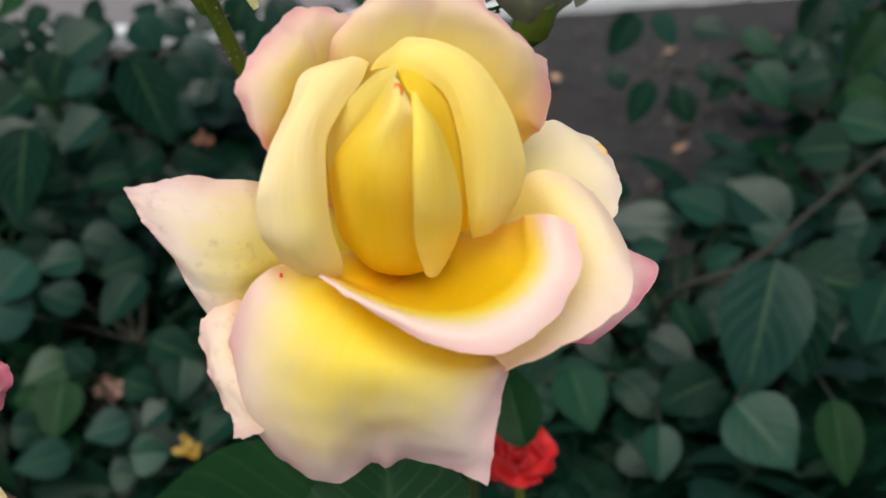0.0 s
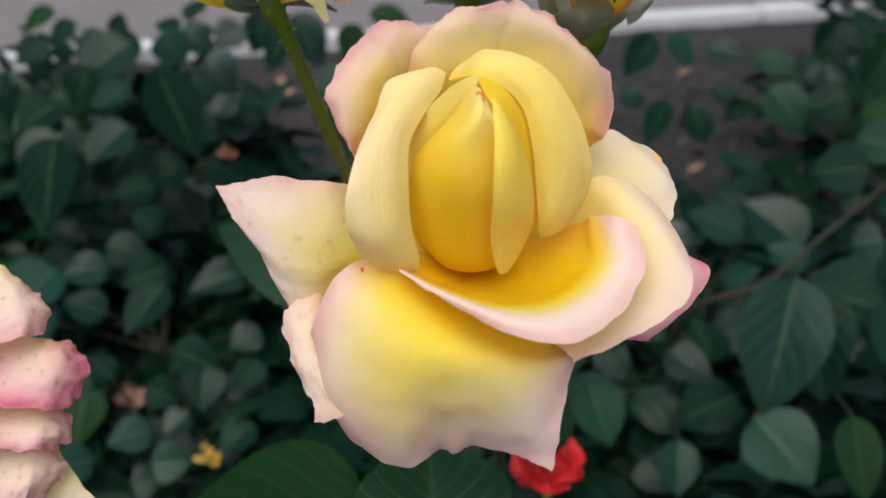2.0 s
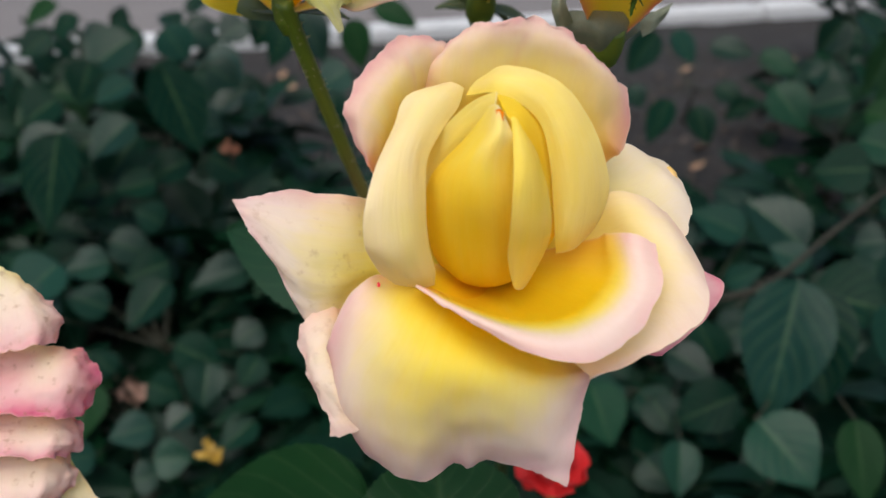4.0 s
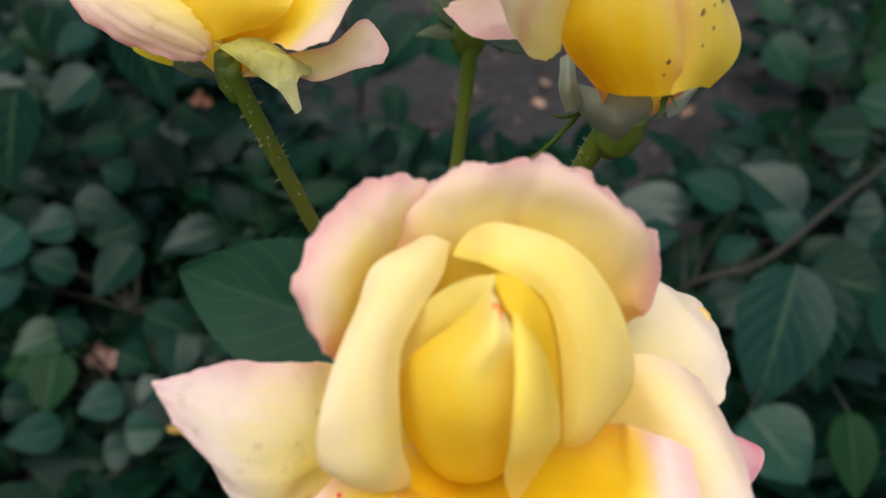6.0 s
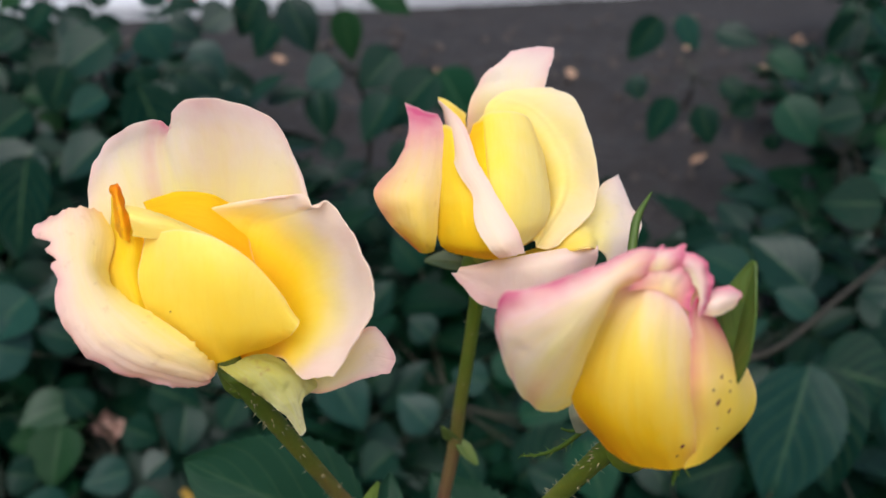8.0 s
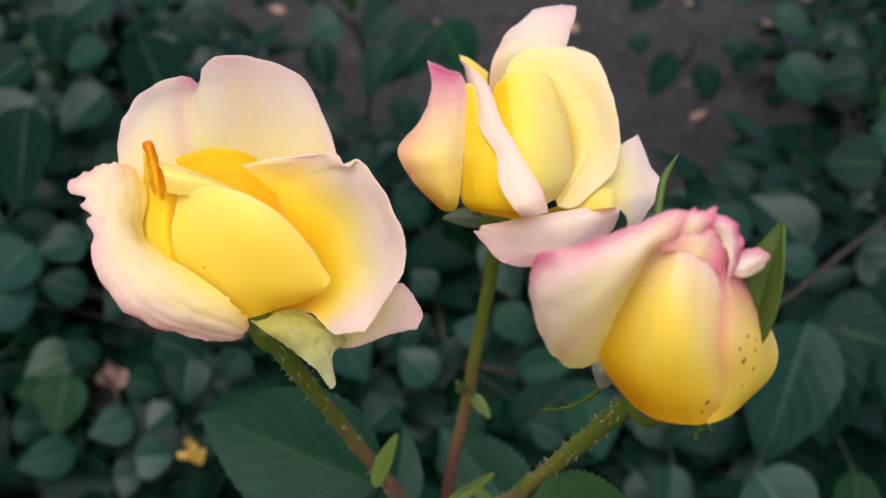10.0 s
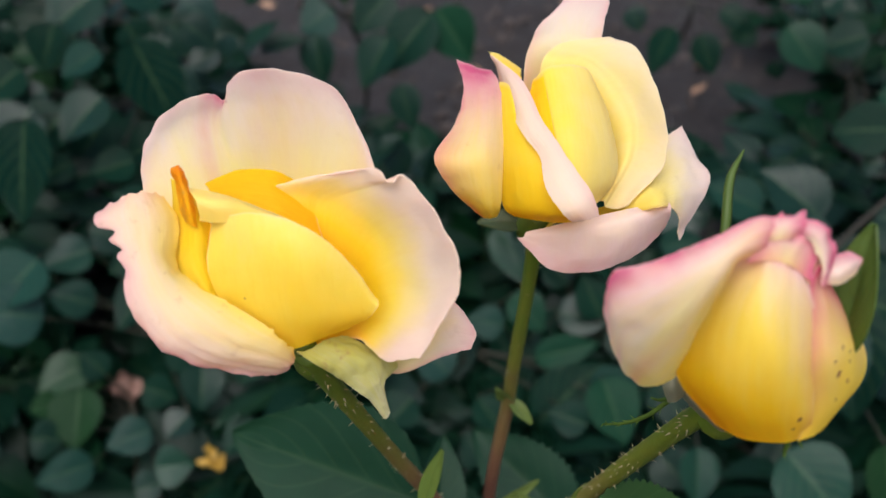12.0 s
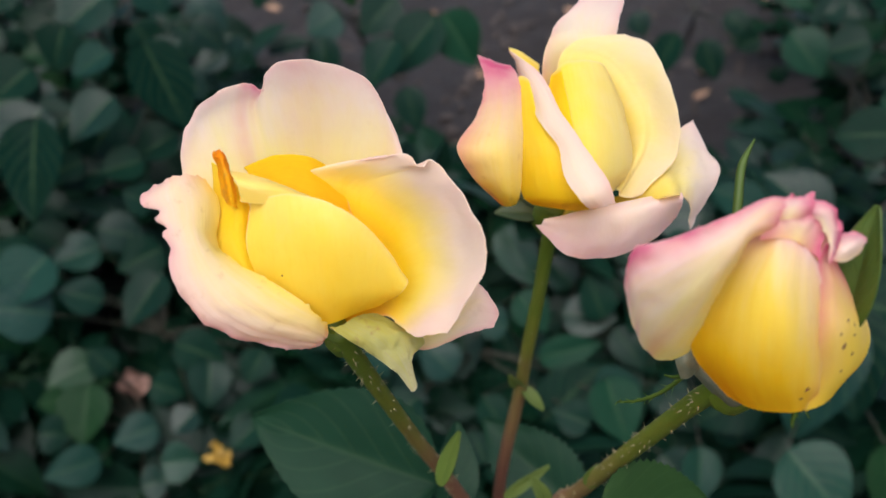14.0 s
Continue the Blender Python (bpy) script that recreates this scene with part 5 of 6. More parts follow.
petal(wither, [
    [(10.5, -12.5, 33.0), (32.6, -13.5, 33.1), (46.0, -13.8, 32.5), (50.6, -11.2, 29.1)],
    [(13.8, -19.9, 30.3), (37.7, -21.8, 31.7), (52.3, -21.1, 32.9), (56.8, -15.2, 27.2)],
    [(16.9, -28.1, 26.5), (40.4, -29.8, 28.3), (54.2, -27.8, 28.7), (58.6, -20.9, 22.5)],
    [(19.4, -34.7, 22.8), (41.0, -36.1, 25.1), (52.3, -33.9, 23.4), (55.4, -25.1, 17.8)]], lo=.8, hi=1.1, gain=.7, blush=1.0, ripple=1.8, wave=1.2, age=1.0, edge=2, creases=((.3, 1.4, .05), (.62, 1.6, .04), (.85, 1.0, .04)), freq=1.8)
petal(wither, [
    [(10.8, -22.0, 16.2), (32.9, -23.3, 16.2), (44.6, -23.3, 15.9), (49.8, -20.4, 13.0)],
    [(14.0, -28.9, 14.7), (36.3, -30.4, 16.8), (49.3, -30.2, 16.9), (53.6, -24.7, 10.8)],
    [(17.2, -35.2, 13.9), (39.0, -36.5, 16.6), (51.2, -35.5, 15.3), (54.6, -28.7, 9.0)],
    [(19.5, -40.6, 12.5), (41.1, -41.7, 15.2), (49.3, -39.6, 13.4), (51.6, -31.2, 7.2)]], lo=.8, hi=1.1, gain=.7, blush=.8, ripple=1.8, wave=1.2, age=1.0, edge=3, creases=((.3, 1.4, .05), (.62, 1.6, .04), (.85, 1.0, .04)), freq=1.8)
petal(wither, [
    [(10.9, -28.2, 5.3), (33.0, -29.1, 6.1), (43.0, -29.1, 6.0), (48.6, -26.4, 2.7)],
    [(14.2, -35.4, 3.2), (36.5, -36.7, 6.0), (47.8, -36.1, 6.5), (51.2, -30.9, -0.1)],
    [(17.4, -42.5, 1.4), (39.3, -43.6, 4.2), (48.1, -42.1, 4.0), (51.7, -35.0, -2.0)],
    [(19.8, -48.4, -1.2), (41.3, -49.5, 1.6), (46.3, -46.8, 1.0), (47.8, -38.9, -6.0)]], lo=.8, hi=1.1, gain=.7, blush=.4, ripple=1.8, wave=1.2, age=1.0, edge=3, creases=((.3, 1.4, .05), (.62, 1.6, .04), (.85, 1.0, .04)), freq=1.8)
petal(wither, [
    [(40.6, -24.8, 2.9), (45.8, -25.2, 2.2), (48.6, -26.3, -2.3)],
    [(39.3, -33.7, -4.5), (49.3, -33.5, -4.5), (55.8, -32.1, -7.5)],
    [(36.8, -42.1, -16.6), (51.7, -40.2, -13.7), (62.3, -35.9, -11.4)]], lo=.7, hi=.95, blush=.2, ripple=1.0, freq=1.8)
hip(wither, (0.1, -0.5, 0.85), 0.007, 0.02)
tube("stem", local(wither, [(-0.1796, 0.2086, 0.7181), (-0.205, 0.255, 0.65), (-0.13, 0.31, 0.45), (0.0, 0.36, -0.02)]), [0.0028, 0.003, 0.004, 0.006], STEM, wither)

red = thing("red_rose", (0.0436, 0.3689, 0.5377), "bright red rose low behind the yellow bloom", "rose")
ruffled(red, RED, 12, 0.020, 6, (0, -0.5, 0.8), 0.2)
tube("stem", local(red, [(0.0436, 0.3689, 0.5377), (0.06, 0.40, 0.28), (0.07, 0.44, -0.02)]), [0.0028, 0.003, 0.005], STEM, red)

# ---- the bed behind: low rose bushes ----
SPRAYS = [compound_leaf(s) for s in range(7)]


# places kept free of loose foliage, where small blooms and single leaves show
OPEN = [(0.368, 0.738, 0.216), (0.325, 0.974, 0.386), (-0.439, 0.887, 0.145), (-0.293, 0.751, 0.175), (-0.587, 1.199, 0.274), (-0.355, 1.196, 0.367)]
LEAF_COUNT = 0


def leafy(label, foot, leaves):
    """A bush with single broad leaves (base, tip, width, material) on thin stalks from one crown."""
    global LEAF_COUNT
    ob = thing("rose_bush", foot, label, "rose bush", "rose bushes behind")
    roots = np.array([leaf[:3] for leaf in leaves])
    hub = 0.6 * roots.mean(axis=0) + 0.4 * np.array((foot[0], foot[1], roots[:, 2].min())) - (0, 0, 0.06)
    o = np.array(foot)
    tube("cane", [(0, 0, -0.03), tuple(0.5 * (hub - o) + (0.02, 0.03, 0)), tuple(hub - o)], [0.006, 0.005, 0.0035], CANE, ob, sides=8, steps=6)
    for x0, y0, z0, x1, y1, z1, width, mat in leaves:
        LEAF_COUNT += 1
        rnd = random.Random(LEAF_COUNT)
        a, b = Vector((x0, y0, z0)), Vector((x1, y1, z1))
        up = (rnd.uniform(-0.35, 0.25), -0.62 + rnd.uniform(-0.15, 0.15), 0.78)
        blade(ob, a, b, up, width * 1.08, mat, rnd.uniform(0.12, 0.3), rnd.uniform(0.06, 0.18), teeth=0.03)
        mid = 0.5 * (np.array(a) + hub) + (rnd.uniform(-0.01, 0.01), 0.02, -0.015)
        tube("leaf_stalk", [tuple(hub - o), tuple(mid - o), tuple(np.array(a) - o)], [0.0022, 0.0016, 0.0009], STALK, ob, sides=6, steps=5)
        OPEN.append(tuple((a + b) / 2))
    return ob


leafy("tall rose shoot with broad drooping blue-green leaves", (-0.52, 1.45, 0), (
    (-0.487, 1.198, 0.472, -0.533, 1.167, 0.448, 0.052, LEAF_SKYLIT), (-0.421, 1.142, 0.514, -0.373, 1.103, 0.406, 0.071, LEAF_FRONT),
    (-0.47, 1.129, 0.441, -0.518, 1.084, 0.4, 0.064, LEAF_FRONT), (-0.538, 1.048, 0.454, -0.545, 0.976, 0.347, 0.08, LEAF_FRONT),
    (-0.486, 1.188, 0.393, -0.535, 1.129, 0.328, 0.068, LEAF_FRONT), (-0.449, 1.233, 0.439, -0.408, 1.257, 0.462, 0.043, LEAF_FRONT),
    (-0.456, 1.401, 0.425, -0.396, 1.396, 0.375, 0.063, LEAF_FRONT), (-0.458, 1.496, 0.424, -0.4, 1.492, 0.376, 0.06, LEAF_SKYLIT),
    (-0.583, 1.216, 0.404, -0.623, 1.191, 0.396, 0.035, LEAF_FRONT), (-0.375, 1.367, 0.393, -0.422, 1.342, 0.367, 0.041, LEAF_FRONT),
    (-0.492, 1.104, 0.344, -0.545, 1.074, 0.337, 0.049, LEAF_FRONT),
))
leafy("rose shoot with fresh bright green leaves", (-0.72, 1.40, 0), (
    (-0.605, 1.354, 0.395, -0.675, 1.325, 0.405, 0.058, LEAF_GREEN), (-0.668, 1.321, 0.397, -0.716, 1.278, 0.363, 0.058, LEAF_GREEN),
    (-0.637, 1.257, 0.379, -0.689, 1.22, 0.362, 0.041, LEAF_GREEN), (-0.61, 1.289, 0.366, -0.636, 1.29, 0.394, 0.034, LEAF_GREEN),
))
leafy("dark blue-green rose bush with round leaves", (-0.44, 1.02, 0), (
    (-0.522, 0.909, 0.254, -0.597, 0.889, 0.286, 0.067, LEAF_SKYLIT), (-0.465, 0.93, 0.258, -0.517, 0.923, 0.282, 0.043, LEAF_FRONT),
    (-0.383, 0.932, 0.301, -0.421, 0.879, 0.26, 0.054, LEAF_FRONT), (-0.36, 0.859, 0.253, -0.303, 0.855, 0.227, 0.047, LEAF_FRONT),
    (-0.316, 0.844, 0.239, -0.316, 0.804, 0.202, 0.046, LEAF_FRONT), (-0.328, 0.794, 0.206, -0.351, 0.77, 0.194, 0.035, LEAF_FRONT),
    (-0.403, 1.003, 0.286, -0.455, 0.971, 0.275, 0.051, LEAF_FRONT), (-0.487, 1.01, 0.282, -0.543, 0.978, 0.279, 0.048, LEAF_SKYLIT),
    (-0.262, 0.913, 0.248, -0.295, 0.889, 0.232, 0.04, LEAF_FRONT), (-0.576, 0.998, 0.263, -0.629, 0.991, 0.297, 0.049, LEAF_FRONT),
    (-0.257, 0.868, 0.233, -0.276, 0.837, 0.208, 0.037, LEAF_FRONT),
))
leafy("low rose bush with small round blue-green leaves", (-0.42, 0.90, 0), (
    (-0.463, 0.83, 0.214, -0.464, 0.775, 0.167, 0.056, LEAF_GREEN), (-0.377, 0.794, 0.181, -0.423, 0.768, 0.179, 0.042, LEAF_SKYLIT),
    (-0.362, 0.743, 0.173, -0.321, 0.754, 0.167, 0.042, LEAF_SKYLIT), (-0.436, 0.755, 0.168, -0.491, 0.724, 0.172, 0.042, LEAF_SKYLIT),
    (-0.381, 0.721, 0.161, -0.352, 0.733, 0.159, 0.035, LEAF_FRONT), (-0.512, 0.777, 0.187, -0.477, 0.785, 0.173, 0.04, LEAF_FRONT),
    (-0.479, 0.855, 0.209, -0.448, 0.854, 0.191, 0.03, LEAF_GREEN), (-0.467, 0.869, 0.215, -0.516, 0.831, 0.206, 0.047, LEAF_GREEN),
    (-0.49, 0.82, 0.198, -0.519, 0.807, 0.202, 0.03, LEAF_GREEN), (-0.251, 0.798, 0.19, -0.287, 0.764, 0.17, 0.04, LEAF_FRONT),
    (-0.387, 0.827, 0.219, -0.349, 0.824, 0.201, 0.037, LEAF_FRONT), (-0.442, 0.858, 0.207, -0.47, 0.87, 0.234, 0.033, LEAF_FRONT),
))
leafy("dark rose bush with broad grey-green leaves", (0.11, 0.96, 0), (
    (0.043, 1.033, 0.302, 0.084, 0.98, 0.24, 0.049, LEAF_SKYLIT), (0.114, 0.928, 0.239, 0.184, 0.914, 0.242, 0.048, LEAF_FRONT),
    (0.173, 0.884, 0.256, 0.206, 0.844, 0.225, 0.037, LEAF_FRONT), (0.147, 0.793, 0.263, 0.168, 0.735, 0.218, 0.055, LEAF_SKYLIT),
    (0.078, 0.788, 0.193, 0.153, 0.83, 0.248, 0.063, LEAF_FRONT), (0.08, 0.867, 0.22, 0.157, 0.871, 0.241, 0.037, LEAF_SKYLIT),
    (0.043, 0.896, 0.248, -0.002, 0.905, 0.253, 0.038, LEAF_SKYLIT), (0.007, 0.792, 0.233, 0.035, 0.76, 0.207, 0.034, LEAF_FRONT),
    (0.164, 0.907, 0.25, 0.143, 0.946, 0.29, 0.043, LEAF_FRONT), (0.131, 0.964, 0.258, 0.095, 0.991, 0.283, 0.041, LEAF_FRONT),
    (0.206, 0.729, 0.209, 0.233, 0.695, 0.192, 0.044, LEAF_FRONT), (0.012, 0.731, 0.189, -0.007, 0.76, 0.212, 0.037, LEAF_FRONT),
    (0.217, 0.781, 0.252, 0.243, 0.743, 0.229, 0.04, LEAF_FRONT),
))
leafy("dense dark rose bush with grey-green leaves", (0.02, 0.98, 0), (
    (-0.149, 0.863, 0.285, -0.103, 0.822, 0.236, 0.054, LEAF_SKYLIT), (-0.024, 0.825, 0.237, -0.065, 0.851, 0.264, 0.044, LEAF_SKYLIT),
    (-0.107, 0.876, 0.248, -0.075, 0.901, 0.273, 0.039, LEAF_FRONT), (-0.067, 0.776, 0.25, -0.097, 0.752, 0.23, 0.045, LEAF_FRONT),
    (-0.201, 0.863, 0.247, -0.164, 0.895, 0.273, 0.042, LEAF_FRONT), (0.136, 0.79, 0.244, 0.188, 0.79, 0.257, 0.046, LEAF_SKYLIT),
    (0.055, 0.923, 0.277, 0.091, 0.89, 0.244, 0.042, LEAF_SKYLIT), (-0.12, 1.012, 0.252, -0.084, 1.043, 0.288, 0.046, LEAF_FRONT),
    (-0.049, 1.109, 0.261, -0.091, 1.134, 0.3, 0.045, LEAF_FRONT), (-0.029, 0.962, 0.259, -0.058, 0.979, 0.281, 0.036, LEAF_FRONT),
    (0.126, 0.747, 0.237, 0.083, 0.763, 0.244, 0.036, LEAF_FRONT), (0.206, 0.795, 0.251, 0.241, 0.759, 0.229, 0.04, LEAF_FRONT),
))
leafy("sparse rose bush over bare soil", (-0.20, 1.85, 0), (
    (-0.329, 1.702, 0.449, -0.279, 1.675, 0.351, 0.071, LEAF_FRONT), (-0.225, 1.72, 0.425, -0.206, 1.689, 0.334, 0.054, LEAF_GREEN),
    (-0.248, 1.542, 0.341, -0.235, 1.505, 0.259, 0.058, LEAF_FRONT), (-0.117, 1.531, 0.34, -0.165, 1.489, 0.261, 0.071, LEAF_FRONT),
    (-0.2, 1.901, 0.401, -0.105, 1.894, 0.359, 0.062, LEAF_GREEN), (-0.391, 1.75, 0.437, -0.424, 1.717, 0.363, 0.069, LEAF_FRONT),
    (-0.44, 1.717, 0.418, -0.491, 1.69, 0.382, 0.064, LEAF_FRONT), (-0.348, 1.678, 0.413, -0.379, 1.647, 0.347, 0.055, LEAF_FRONT),
    (-0.034, 1.598, 0.362, 0.024, 1.558, 0.278, 0.08, LEAF_SKYLIT), (-0.044, 1.588, 0.359, -0.132, 1.541, 0.262, 0.088, LEAF_FRONT),
    (-0.122, 1.674, 0.362, -0.187, 1.643, 0.298, 0.077, LEAF_FRONT), (-0.219, 1.584, 0.366, -0.275, 1.563, 0.334, 0.073, LEAF_SKYLIT),
    (-0.097, 1.426, 0.303, -0.078, 1.391, 0.237, 0.048, LEAF_FRONT),
))
leafy("rose bush with round grey-green leaves, many tinted pale as sky-lit", (0.30, 0.96, 0), (
    (0.36, 0.978, 0.362, 0.295, 1.008, 0.378, 0.05, LEAF_SKYLIT), (0.443, 0.989, 0.34, 0.372, 1.039, 0.381, 0.073, LEAF_FRONT),
    (0.315, 1.021, 0.326, 0.214, 1.041, 0.315, 0.055, LEAF_FRONT), (0.437, 0.947, 0.332, 0.392, 0.976, 0.348, 0.038, LEAF_SKYLIT),
    (0.249, 0.994, 0.294, 0.3, 0.988, 0.307, 0.038, LEAF_SKYLIT), (0.311, 0.88, 0.348, 0.353, 0.879, 0.372, 0.028, LEAF_SKYLIT),
    (0.317, 0.884, 0.263, 0.375, 0.885, 0.297, 0.051, LEAF_FRONT), (0.243, 0.837, 0.279, 0.293, 0.808, 0.261, 0.046, LEAF_FRONT),
    (0.301, 0.744, 0.289, 0.233, 0.737, 0.252, 0.055, LEAF_FRONT), (0.224, 0.68, 0.281, 0.22, 0.641, 0.239, 0.037, LEAF_SKYLIT),
    (0.312, 0.855, 0.25, 0.287, 0.893, 0.291, 0.043, LEAF_FRONT), (0.288, 0.721, 0.236, 0.266, 0.754, 0.264, 0.04, LEAF_FRONT),
    (0.222, 0.908, 0.28, 0.256, 0.886, 0.261, 0.041, LEAF_FRONT),
))
leafy("taller rose bush with broad glossy leaves and a bare cane", (0.42, 0.86, 0), (
    (0.308, 0.687, 0.477, 0.278, 0.619, 0.366, 0.073, LEAF_SKYLIT), (0.325, 0.711, 0.456, 0.341, 0.639, 0.367, 0.069, LEAF_FRONT),
    (0.253, 0.581, 0.396, 0.294, 0.533, 0.365, 0.059, LEAF_SKYLIT), (0.355, 0.751, 0.419, 0.422, 0.718, 0.421, 0.074, LEAF_FRONT),
    (0.431, 0.709, 0.437, 0.411, 0.682, 0.383, 0.052, LEAF_SKYLIT), (0.357, 0.74, 0.41, 0.395, 0.708, 0.391, 0.037, LEAF_FRONT),
    (0.346, 0.595, 0.387, 0.349, 0.543, 0.334, 0.035, LEAF_GREEN),
))
leafy("rose bush with leaves tinted pale as sky-lit, over dark shade", (0.66, 1.42, 0), (
    (0.514, 1.4, 0.414, 0.566, 1.359, 0.357, 0.067, LEAF_SKYLIT), (0.653, 1.406, 0.396, 0.586, 1.424, 0.364, 0.065, LEAF_FRONT),
    (0.565, 1.107, 0.399, 0.495, 1.132, 0.381, 0.069, LEAF_FRONT), (0.57, 1.179, 0.413, 0.644, 1.137, 0.407, 0.063, LEAF_SKYLIT),
    (0.634, 1.312, 0.406, 0.699, 1.273, 0.394, 0.056, LEAF_GREEN), (0.587, 1.701, 0.375, 0.662, 1.664, 0.346, 0.051, LEAF_SKYLIT),
    (0.793, 1.813, 0.416, 0.748, 1.812, 0.344, 0.066, LEAF_FRONT), (0.819, 1.826, 0.424, 0.874, 1.787, 0.376, 0.067, LEAF_FRONT),
    (0.57, 1.028, 0.389, 0.553, 1.029, 0.371, 0.028, LEAF_SKYLIT), (0.527, 1.09, 0.357, 0.552, 1.08, 0.363, 0.038, LEAF_FRONT),
    (0.533, 0.96, 0.367, 0.498, 0.97, 0.353, 0.044, LEAF_FRONT), (0.68, 1.583, 0.393, 0.628, 1.589, 0.347, 0.053, LEAF_FRONT),
    (0.702, 1.43, 0.432, 0.752, 1.389, 0.388, 0.064, LEAF_FRONT), (0.643, 1.583, 0.371, 0.706, 1.556, 0.37, 0.046, LEAF_FRONT),
))
leafy("young rose shoot with bright green leaves", (0.86, 1.60, 0), (
    (0.716, 1.426, 0.501, 0.673, 1.414, 0.398, 0.049, LEAF_GREEN), (0.695, 1.335, 0.482, 0.657, 1.332, 0.418, 0.03, LEAF_GREEN),
))
leafy("arching thin rose shoot with small dark leaves", (0.62, 2.30, 0), (
    (0.433, 1.735, 0.264, 0.395, 1.71, 0.176, 0.056, LEAF_FRONT), (0.486, 1.725, 0.255, 0.514, 1.69, 0.185, 0.054, LEAF_FRONT),
    (0.477, 2.138, 0.291, 0.415, 2.12, 0.189, 0.071, LEAF_FRONT), (0.531, 2.192, 0.276, 0.586, 2.157, 0.204, 0.064, LEAF_SKYLIT),
    (0.389, 1.936, 0.223, 0.415, 1.914, 0.177, 0.049, LEAF_FRONT), (0.549, 1.823, 0.264, 0.607, 1.795, 0.237, 0.052, LEAF_FRONT),
    (0.595, 1.722, 0.263, 0.553, 1.726, 0.237, 0.045, LEAF_FRONT), (0.615, 2.143, 0.255, 0.719, 2.108, 0.245, 0.06, LEAF_FRONT),
    (0.628, 1.687, 0.215, 0.64, 1.671, 0.185, 0.037, LEAF_FRONT),
))

leafy("tall rose bush with broad dark leaves", (-0.66, 1.55, 0), (
    (-0.539, 1.37, 0.485, -0.612, 1.323, 0.436, 0.083, LEAF_FRONT), (-0.614, 1.458, 0.478, -0.649, 1.431, 0.442, 0.053, LEAF_FRONT),
    (-0.505, 1.421, 0.486, -0.472, 1.416, 0.434, 0.063, LEAF_SKYLIT), (-0.548, 1.424, 0.483, -0.596, 1.39, 0.437, 0.061, LEAF_FRONT),
    (-0.408, 1.321, 0.46, -0.364, 1.32, 0.42, 0.047, LEAF_FRONT), (-0.792, 1.67, 0.46, -0.842, 1.635, 0.421, 0.054, LEAF_GREEN),
    (-0.726, 1.475, 0.458, -0.769, 1.443, 0.423, 0.049, LEAF_FRONT), (-0.72, 1.584, 0.462, -0.754, 1.555, 0.418, 0.042, LEAF_FRONT),
    (-0.581, 1.293, 0.469, -0.601, 1.263, 0.411, 0.061, LEAF_FRONT), (-0.547, 1.265, 0.46, -0.539, 1.246, 0.4, 0.056, LEAF_FRONT),
    (-0.503, 1.527, 0.454, -0.448, 1.536, 0.426, 0.054, LEAF_FRONT), (-0.481, 1.292, 0.47, -0.455, 1.288, 0.43, 0.047, LEAF_FRONT),
))
leafy("rose bush with drooping dark blue-green leaves", (-0.60, 1.22, 0), (
    (-0.612, 1.223, 0.435, -0.657, 1.187, 0.405, 0.069, LEAF_FRONT), (-0.524, 1.135, 0.419, -0.562, 1.1, 0.382, 0.073, LEAF_FRONT),
    (-0.561, 1.119, 0.43, -0.605, 1.069, 0.371, 0.078, LEAF_FRONT), (-0.437, 1.096, 0.363, -0.49, 1.07, 0.357, 0.05, LEAF_FRONT),
    (-0.404, 1.152, 0.373, -0.459, 1.119, 0.348, 0.057, LEAF_FRONT), (-0.421, 1.055, 0.318, -0.458, 1.052, 0.342, 0.041, LEAF_FRONT),
    (-0.39, 1.199, 0.356, -0.335, 1.2, 0.323, 0.053, LEAF_FRONT), (-0.516, 1.088, 0.367, -0.556, 1.062, 0.354, 0.043, LEAF_FRONT),
    (-0.418, 1.238, 0.418, -0.379, 1.236, 0.382, 0.045, LEAF_FRONT), (-0.485, 1.011, 0.311, -0.43, 1.022, 0.288, 0.049, LEAF_FRONT),
    (-0.53, 0.957, 0.309, -0.575, 0.906, 0.272, 0.073, LEAF_SKYLIT),
))


def free(points):
    """Clear of the gaps in the foliage that open up and towards the roses."""
    for o in map(np.array, OPEN):
        d = np.array((-0.02, 0.03, 0.95)) - o
        d /= np.linalg.norm(d)
        k = np.clip((points - o) @ d, 0.0, 0.6)
        if np.linalg.norm(points - o - k[:, None] * d, axis=1).min() < 0.02:
            return False
    return True


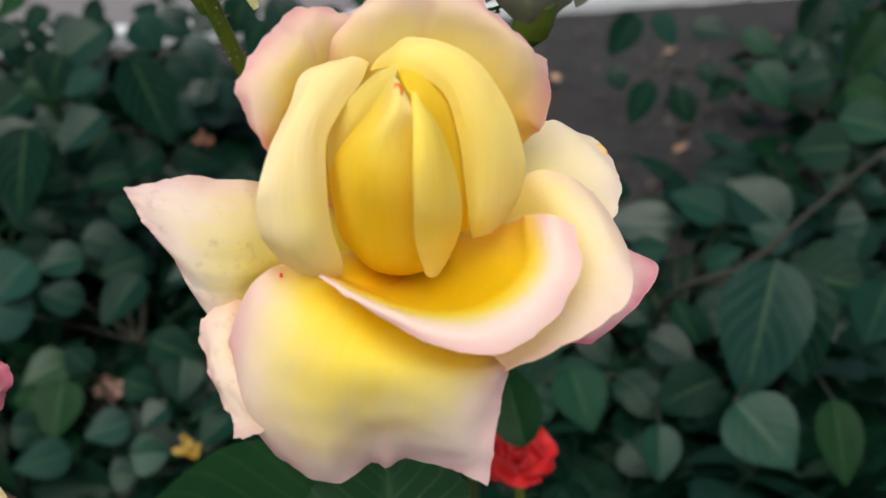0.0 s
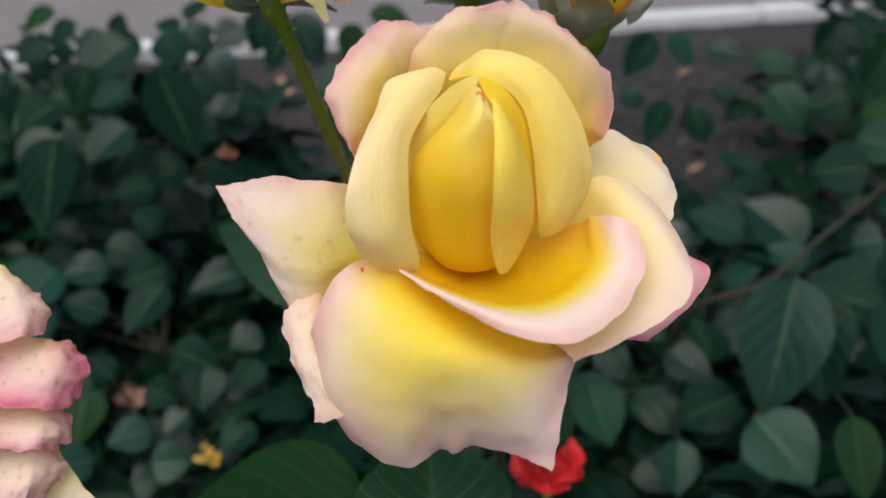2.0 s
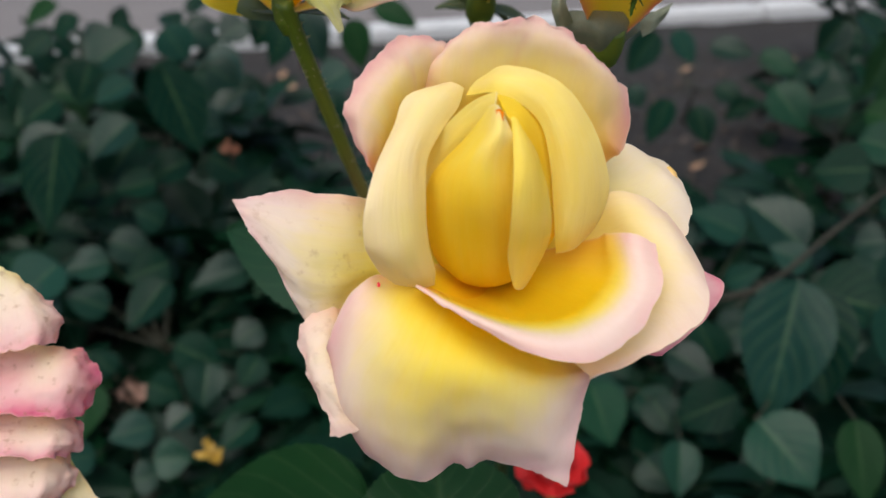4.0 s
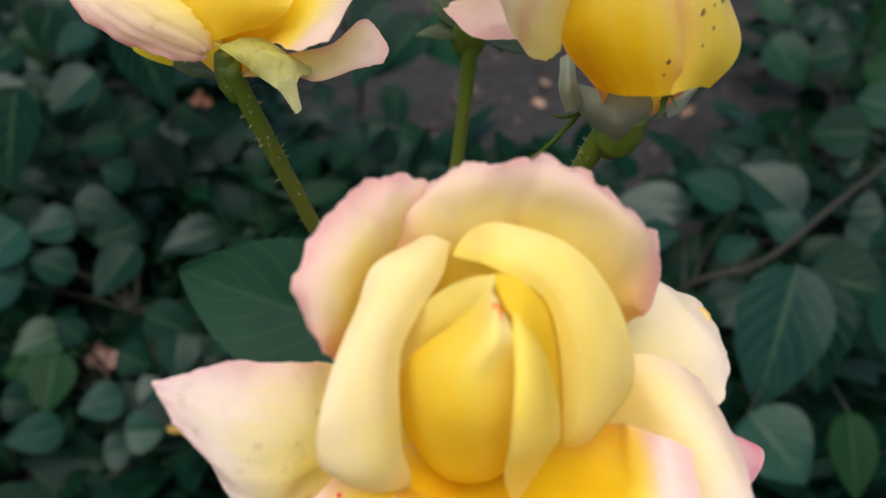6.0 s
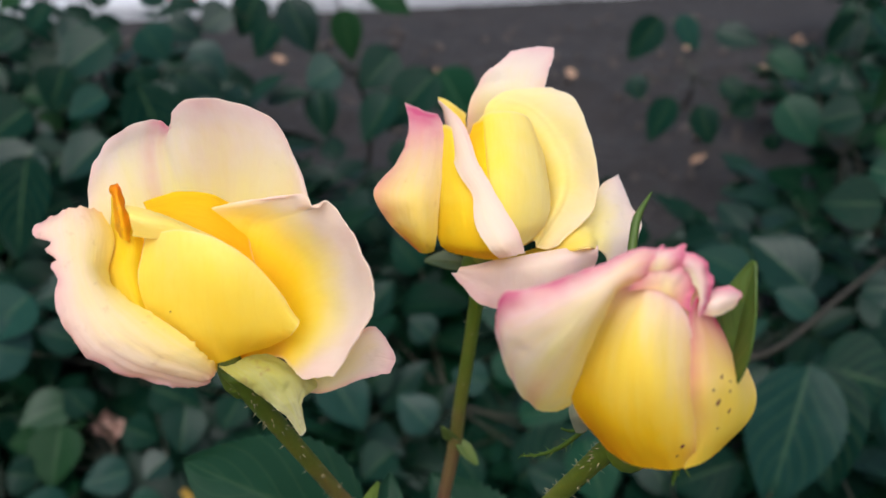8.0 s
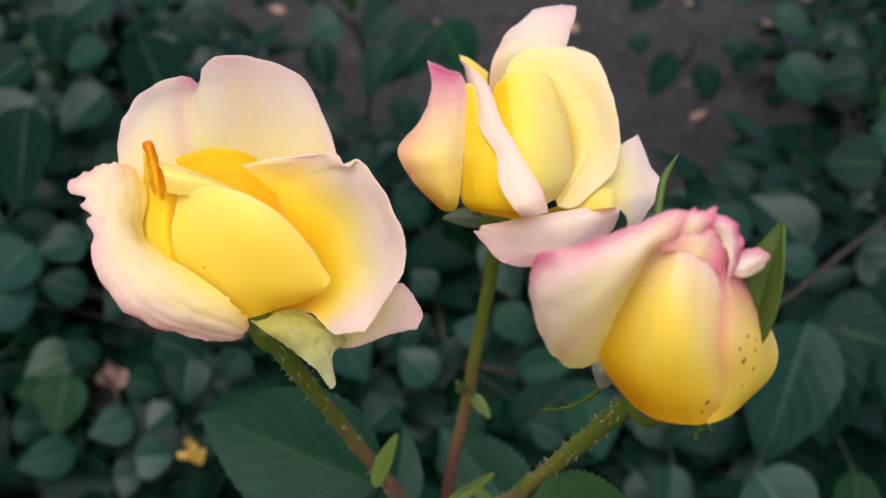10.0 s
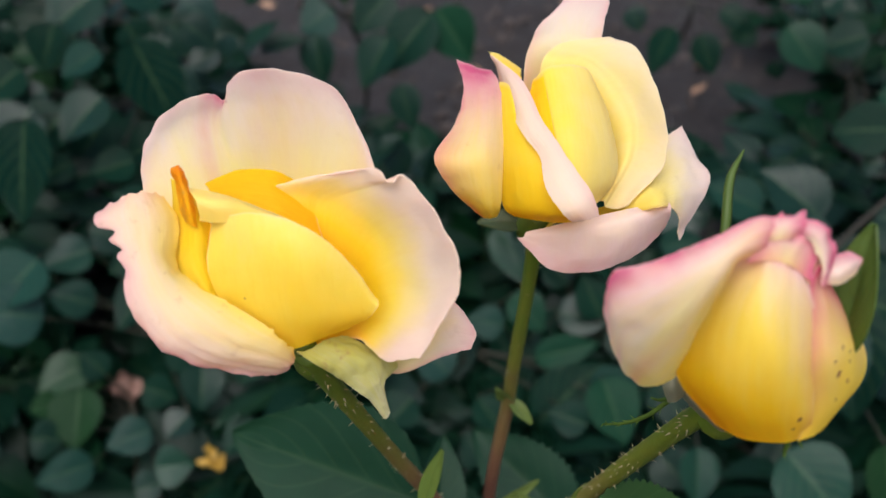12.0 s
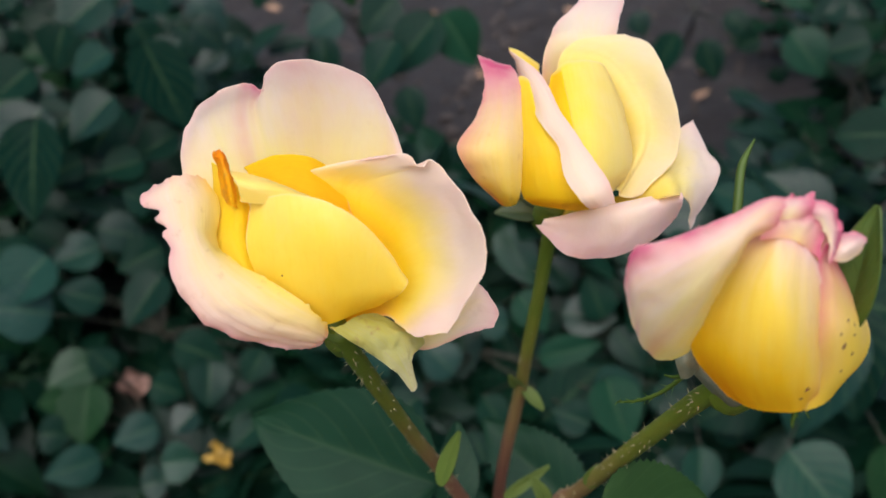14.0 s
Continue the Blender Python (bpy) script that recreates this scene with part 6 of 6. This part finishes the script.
def bush(x, y, height, radius, n, seed):
    rnd = random.Random(seed)
    ob = thing("rose_bush", (x, y, 0), "low rose bush with dark blue-green leaves", "rose bush", "rose bushes behind")
    canes = []
    for i in range(5):
        w = 2 * math.pi * (i + rnd.random()) / 5
        r = radius * rnd.uniform(0.5, 0.95)
        h = height * rnd.uniform(0.75, 1.05)
        pts = [(0.02 * math.cos(w), 0.02 * math.sin(w), -0.03), (0.3 * r * math.cos(w), 0.3 * r * math.sin(w), 0.5 * h),
               (0.75 * r * math.cos(w + 0.2), 0.75 * r * math.sin(w + 0.2), 0.85 * h), (r * math.cos(w + 0.3), r * math.sin(w + 0.3), h)]
        tube("cane", pts, [0.006, 0.005, 0.004, 0.002], CANE, ob, sides=7, steps=5)
        canes.append(curve_points(pts, 40))
    for i in range(n):
        c = canes[i % 5]
        for _ in range(9):
            q = c[int(rnd.triangular(3, 39, 26))] + np.array([rnd.gauss(0, 0.03), rnd.gauss(0, 0.03), rnd.gauss(0, 0.02)])
            out = math.degrees(math.atan2(q[1], q[0])) - 90 + rnd.gauss(0, 50)
            spray = SPRAYS[rnd.randrange(7)]
            m = pose(*q, rnd.gauss(8, 22), rnd.gauss(0, 22), out) @ Matrix.Scale(rnd.uniform(1.2, 1.8), 4)
            if free(np.array([(m @ v.co)[:] for v in list(spray.vertices)[::3]]) + (x, y, 0)):
                hang("leaf", spray, None, ob).matrix_basis = m
                break
    return ob


for x, y, h, r, n, seed in ((-0.45, 1.00, 0.24, 0.28, 120, 1), (-0.82, 1.25, 0.30, 0.26, 90, 2), (-0.62, 1.45, 0.36, 0.24, 70, 3), (-0.82, 1.75, 0.32, 0.24, 30, 21), (1.00, 2.25, 0.22, 0.2, 12, 22), (0.02, 1.02, 0.24, 0.30, 140, 4), (0.33, 0.90, 0.26, 0.24, 120, 5), (0.72, 1.36, 0.32, 0.22, 80, 6),
                            (-0.15, 0.72, 0.18, 0.25, 130, 8), (1.15, 1.75, 0.40, 0.28, 44, 11), (1.30, 2.55, 0.34, 0.26, 40, 12), (0.22, 0.58, 0.16, 0.18, 80, 13), (-0.50, 0.74, 0.13, 0.22, 90, 16), (-0.20, 1.22, 0.24, 0.2, 70, 20)):
    bush(x, y, h, r, n, seed)

bare = thing("rose_cane", (0.30, 1.02, 0), "long bare rose cane leaning over the leaves", "rose bush", "rose bushes behind")
tube("cane", local(bare, [(0.30, 1.02, 0.0), (0.2496, 0.8150, 0.3354), (0.3226, 0.7882, 0.4061), (0.4033, 0.8368, 0.4481), (0.5280, 0.9242, 0.4965)]), [0.005, 0.004, 0.0035, 0.003, 0.002], CANE, bare)


# ---- small things in the bed ----
def spent_bloom(name, place, radius, mat, label, seed, n=4):
    """A small faded bloom or fallen petals, held on a thin stalk from the soil."""
    ob = thing(name, place, label, "flower")
    ruffled(ob, mat, n, radius, seed, (0.1, -0.5, 0.8), 0.7)
    x, y, z = place
    tube("stem", [(0, 0, 0), (0.01, 0.02, -0.5 * z), (0.02, 0.03, -z - 0.02)], [0.0015, 0.002, 0.003], CANE, ob, sides=6, steps=4)


spent_bloom("spent_rose", (-0.4391, 0.8873, 0.1449), 0.021, TAN, "small dried pinkish-tan rose bloom among leaves", 21)
spent_bloom("yellow_bloom", (-0.2933, 0.7511, 0.1754), 0.014, YELLOW, "small bright yellow bloom low among leaves", 22, 4)
spent_bloom("spent_rose", (-0.5871, 1.1990, 0.2743), 0.014, TAN, "small dried tan bloom deep among leaves", 23)
spent_bloom("spent_rose", (-0.3550, 1.1962, 0.3667), 0.014, RUST, "small rust-orange dried bloom among leaves", 24)
spent_bloom("red_bloom", (-0.7695, 2.5005, 0.1599), 0.035, RED, "small red rose near the kerb", 25)


def litter(n, seed):
    """Crumbs of soil, pebbles and dry leaf bits over the bare bed, joined."""
    rnd = random.Random(seed)
    bm = bmesh.new()
    for _ in range(n):
        x, y = rnd.uniform(-1.6, 1.8), rnd.uniform(0.6, 2.95)
        past = kerb_y(x) - y
        if past < 0.1:
            continue
        r = 0.004 + 0.016 * rnd.random() ** 3
        h = 0.035 * noise.noise((x * 3, y * 3, 0)) + 0.022 * noise.noise((x * 11, y * 11, 4)) + 0.012 * noise.noise((x * 29, y * 29, 9))
        m = pose(x, y, h + r * 0.25, rnd.uniform(0, 360), rnd.uniform(0, 360), 0) @ Matrix.Diagonal((r, r * rnd.uniform(0.6, 1), r * rnd.uniform(0.4, 0.8), 1))
        bmesh.ops.create_icosphere(bm, subdivisions=1, radius=1, matrix=m)
    return tagged(part("soil_crumbs", bm, CRUMB), "soil crumbs and pebbles strewn over the bed", "soil", kind="stuff")


litter(2200, 31)


def dry_leaf(x, y, size, turn, seed):
    p, uv = leaf_grid(size, size * 0.6, 0.5, -0.25, 0.08, 13, 7, 0.6)
    ob = hang("dry_leaf", shell("dry_leaf", p, 0.0004, uv), LEAF_DRY)
    h = 0.035 * noise.noise((x * 3, y * 3, 0)) + 0.022 * noise.noise((x * 11, y * 11, 4))
    ob.matrix_world = pose(x, y, h + 0.008, 4, -6, turn)
    tagged(ob, "curled dry brown leaf lying on the soil", "dry leaf", "dry leaves on the soil")


for i in range(24):
    dry_leaf(random.uniform(-1.2, 1.3), random.uniform(1.6, 2.8), random.uniform(0.03, 0.05), random.uniform(0, 360), i)
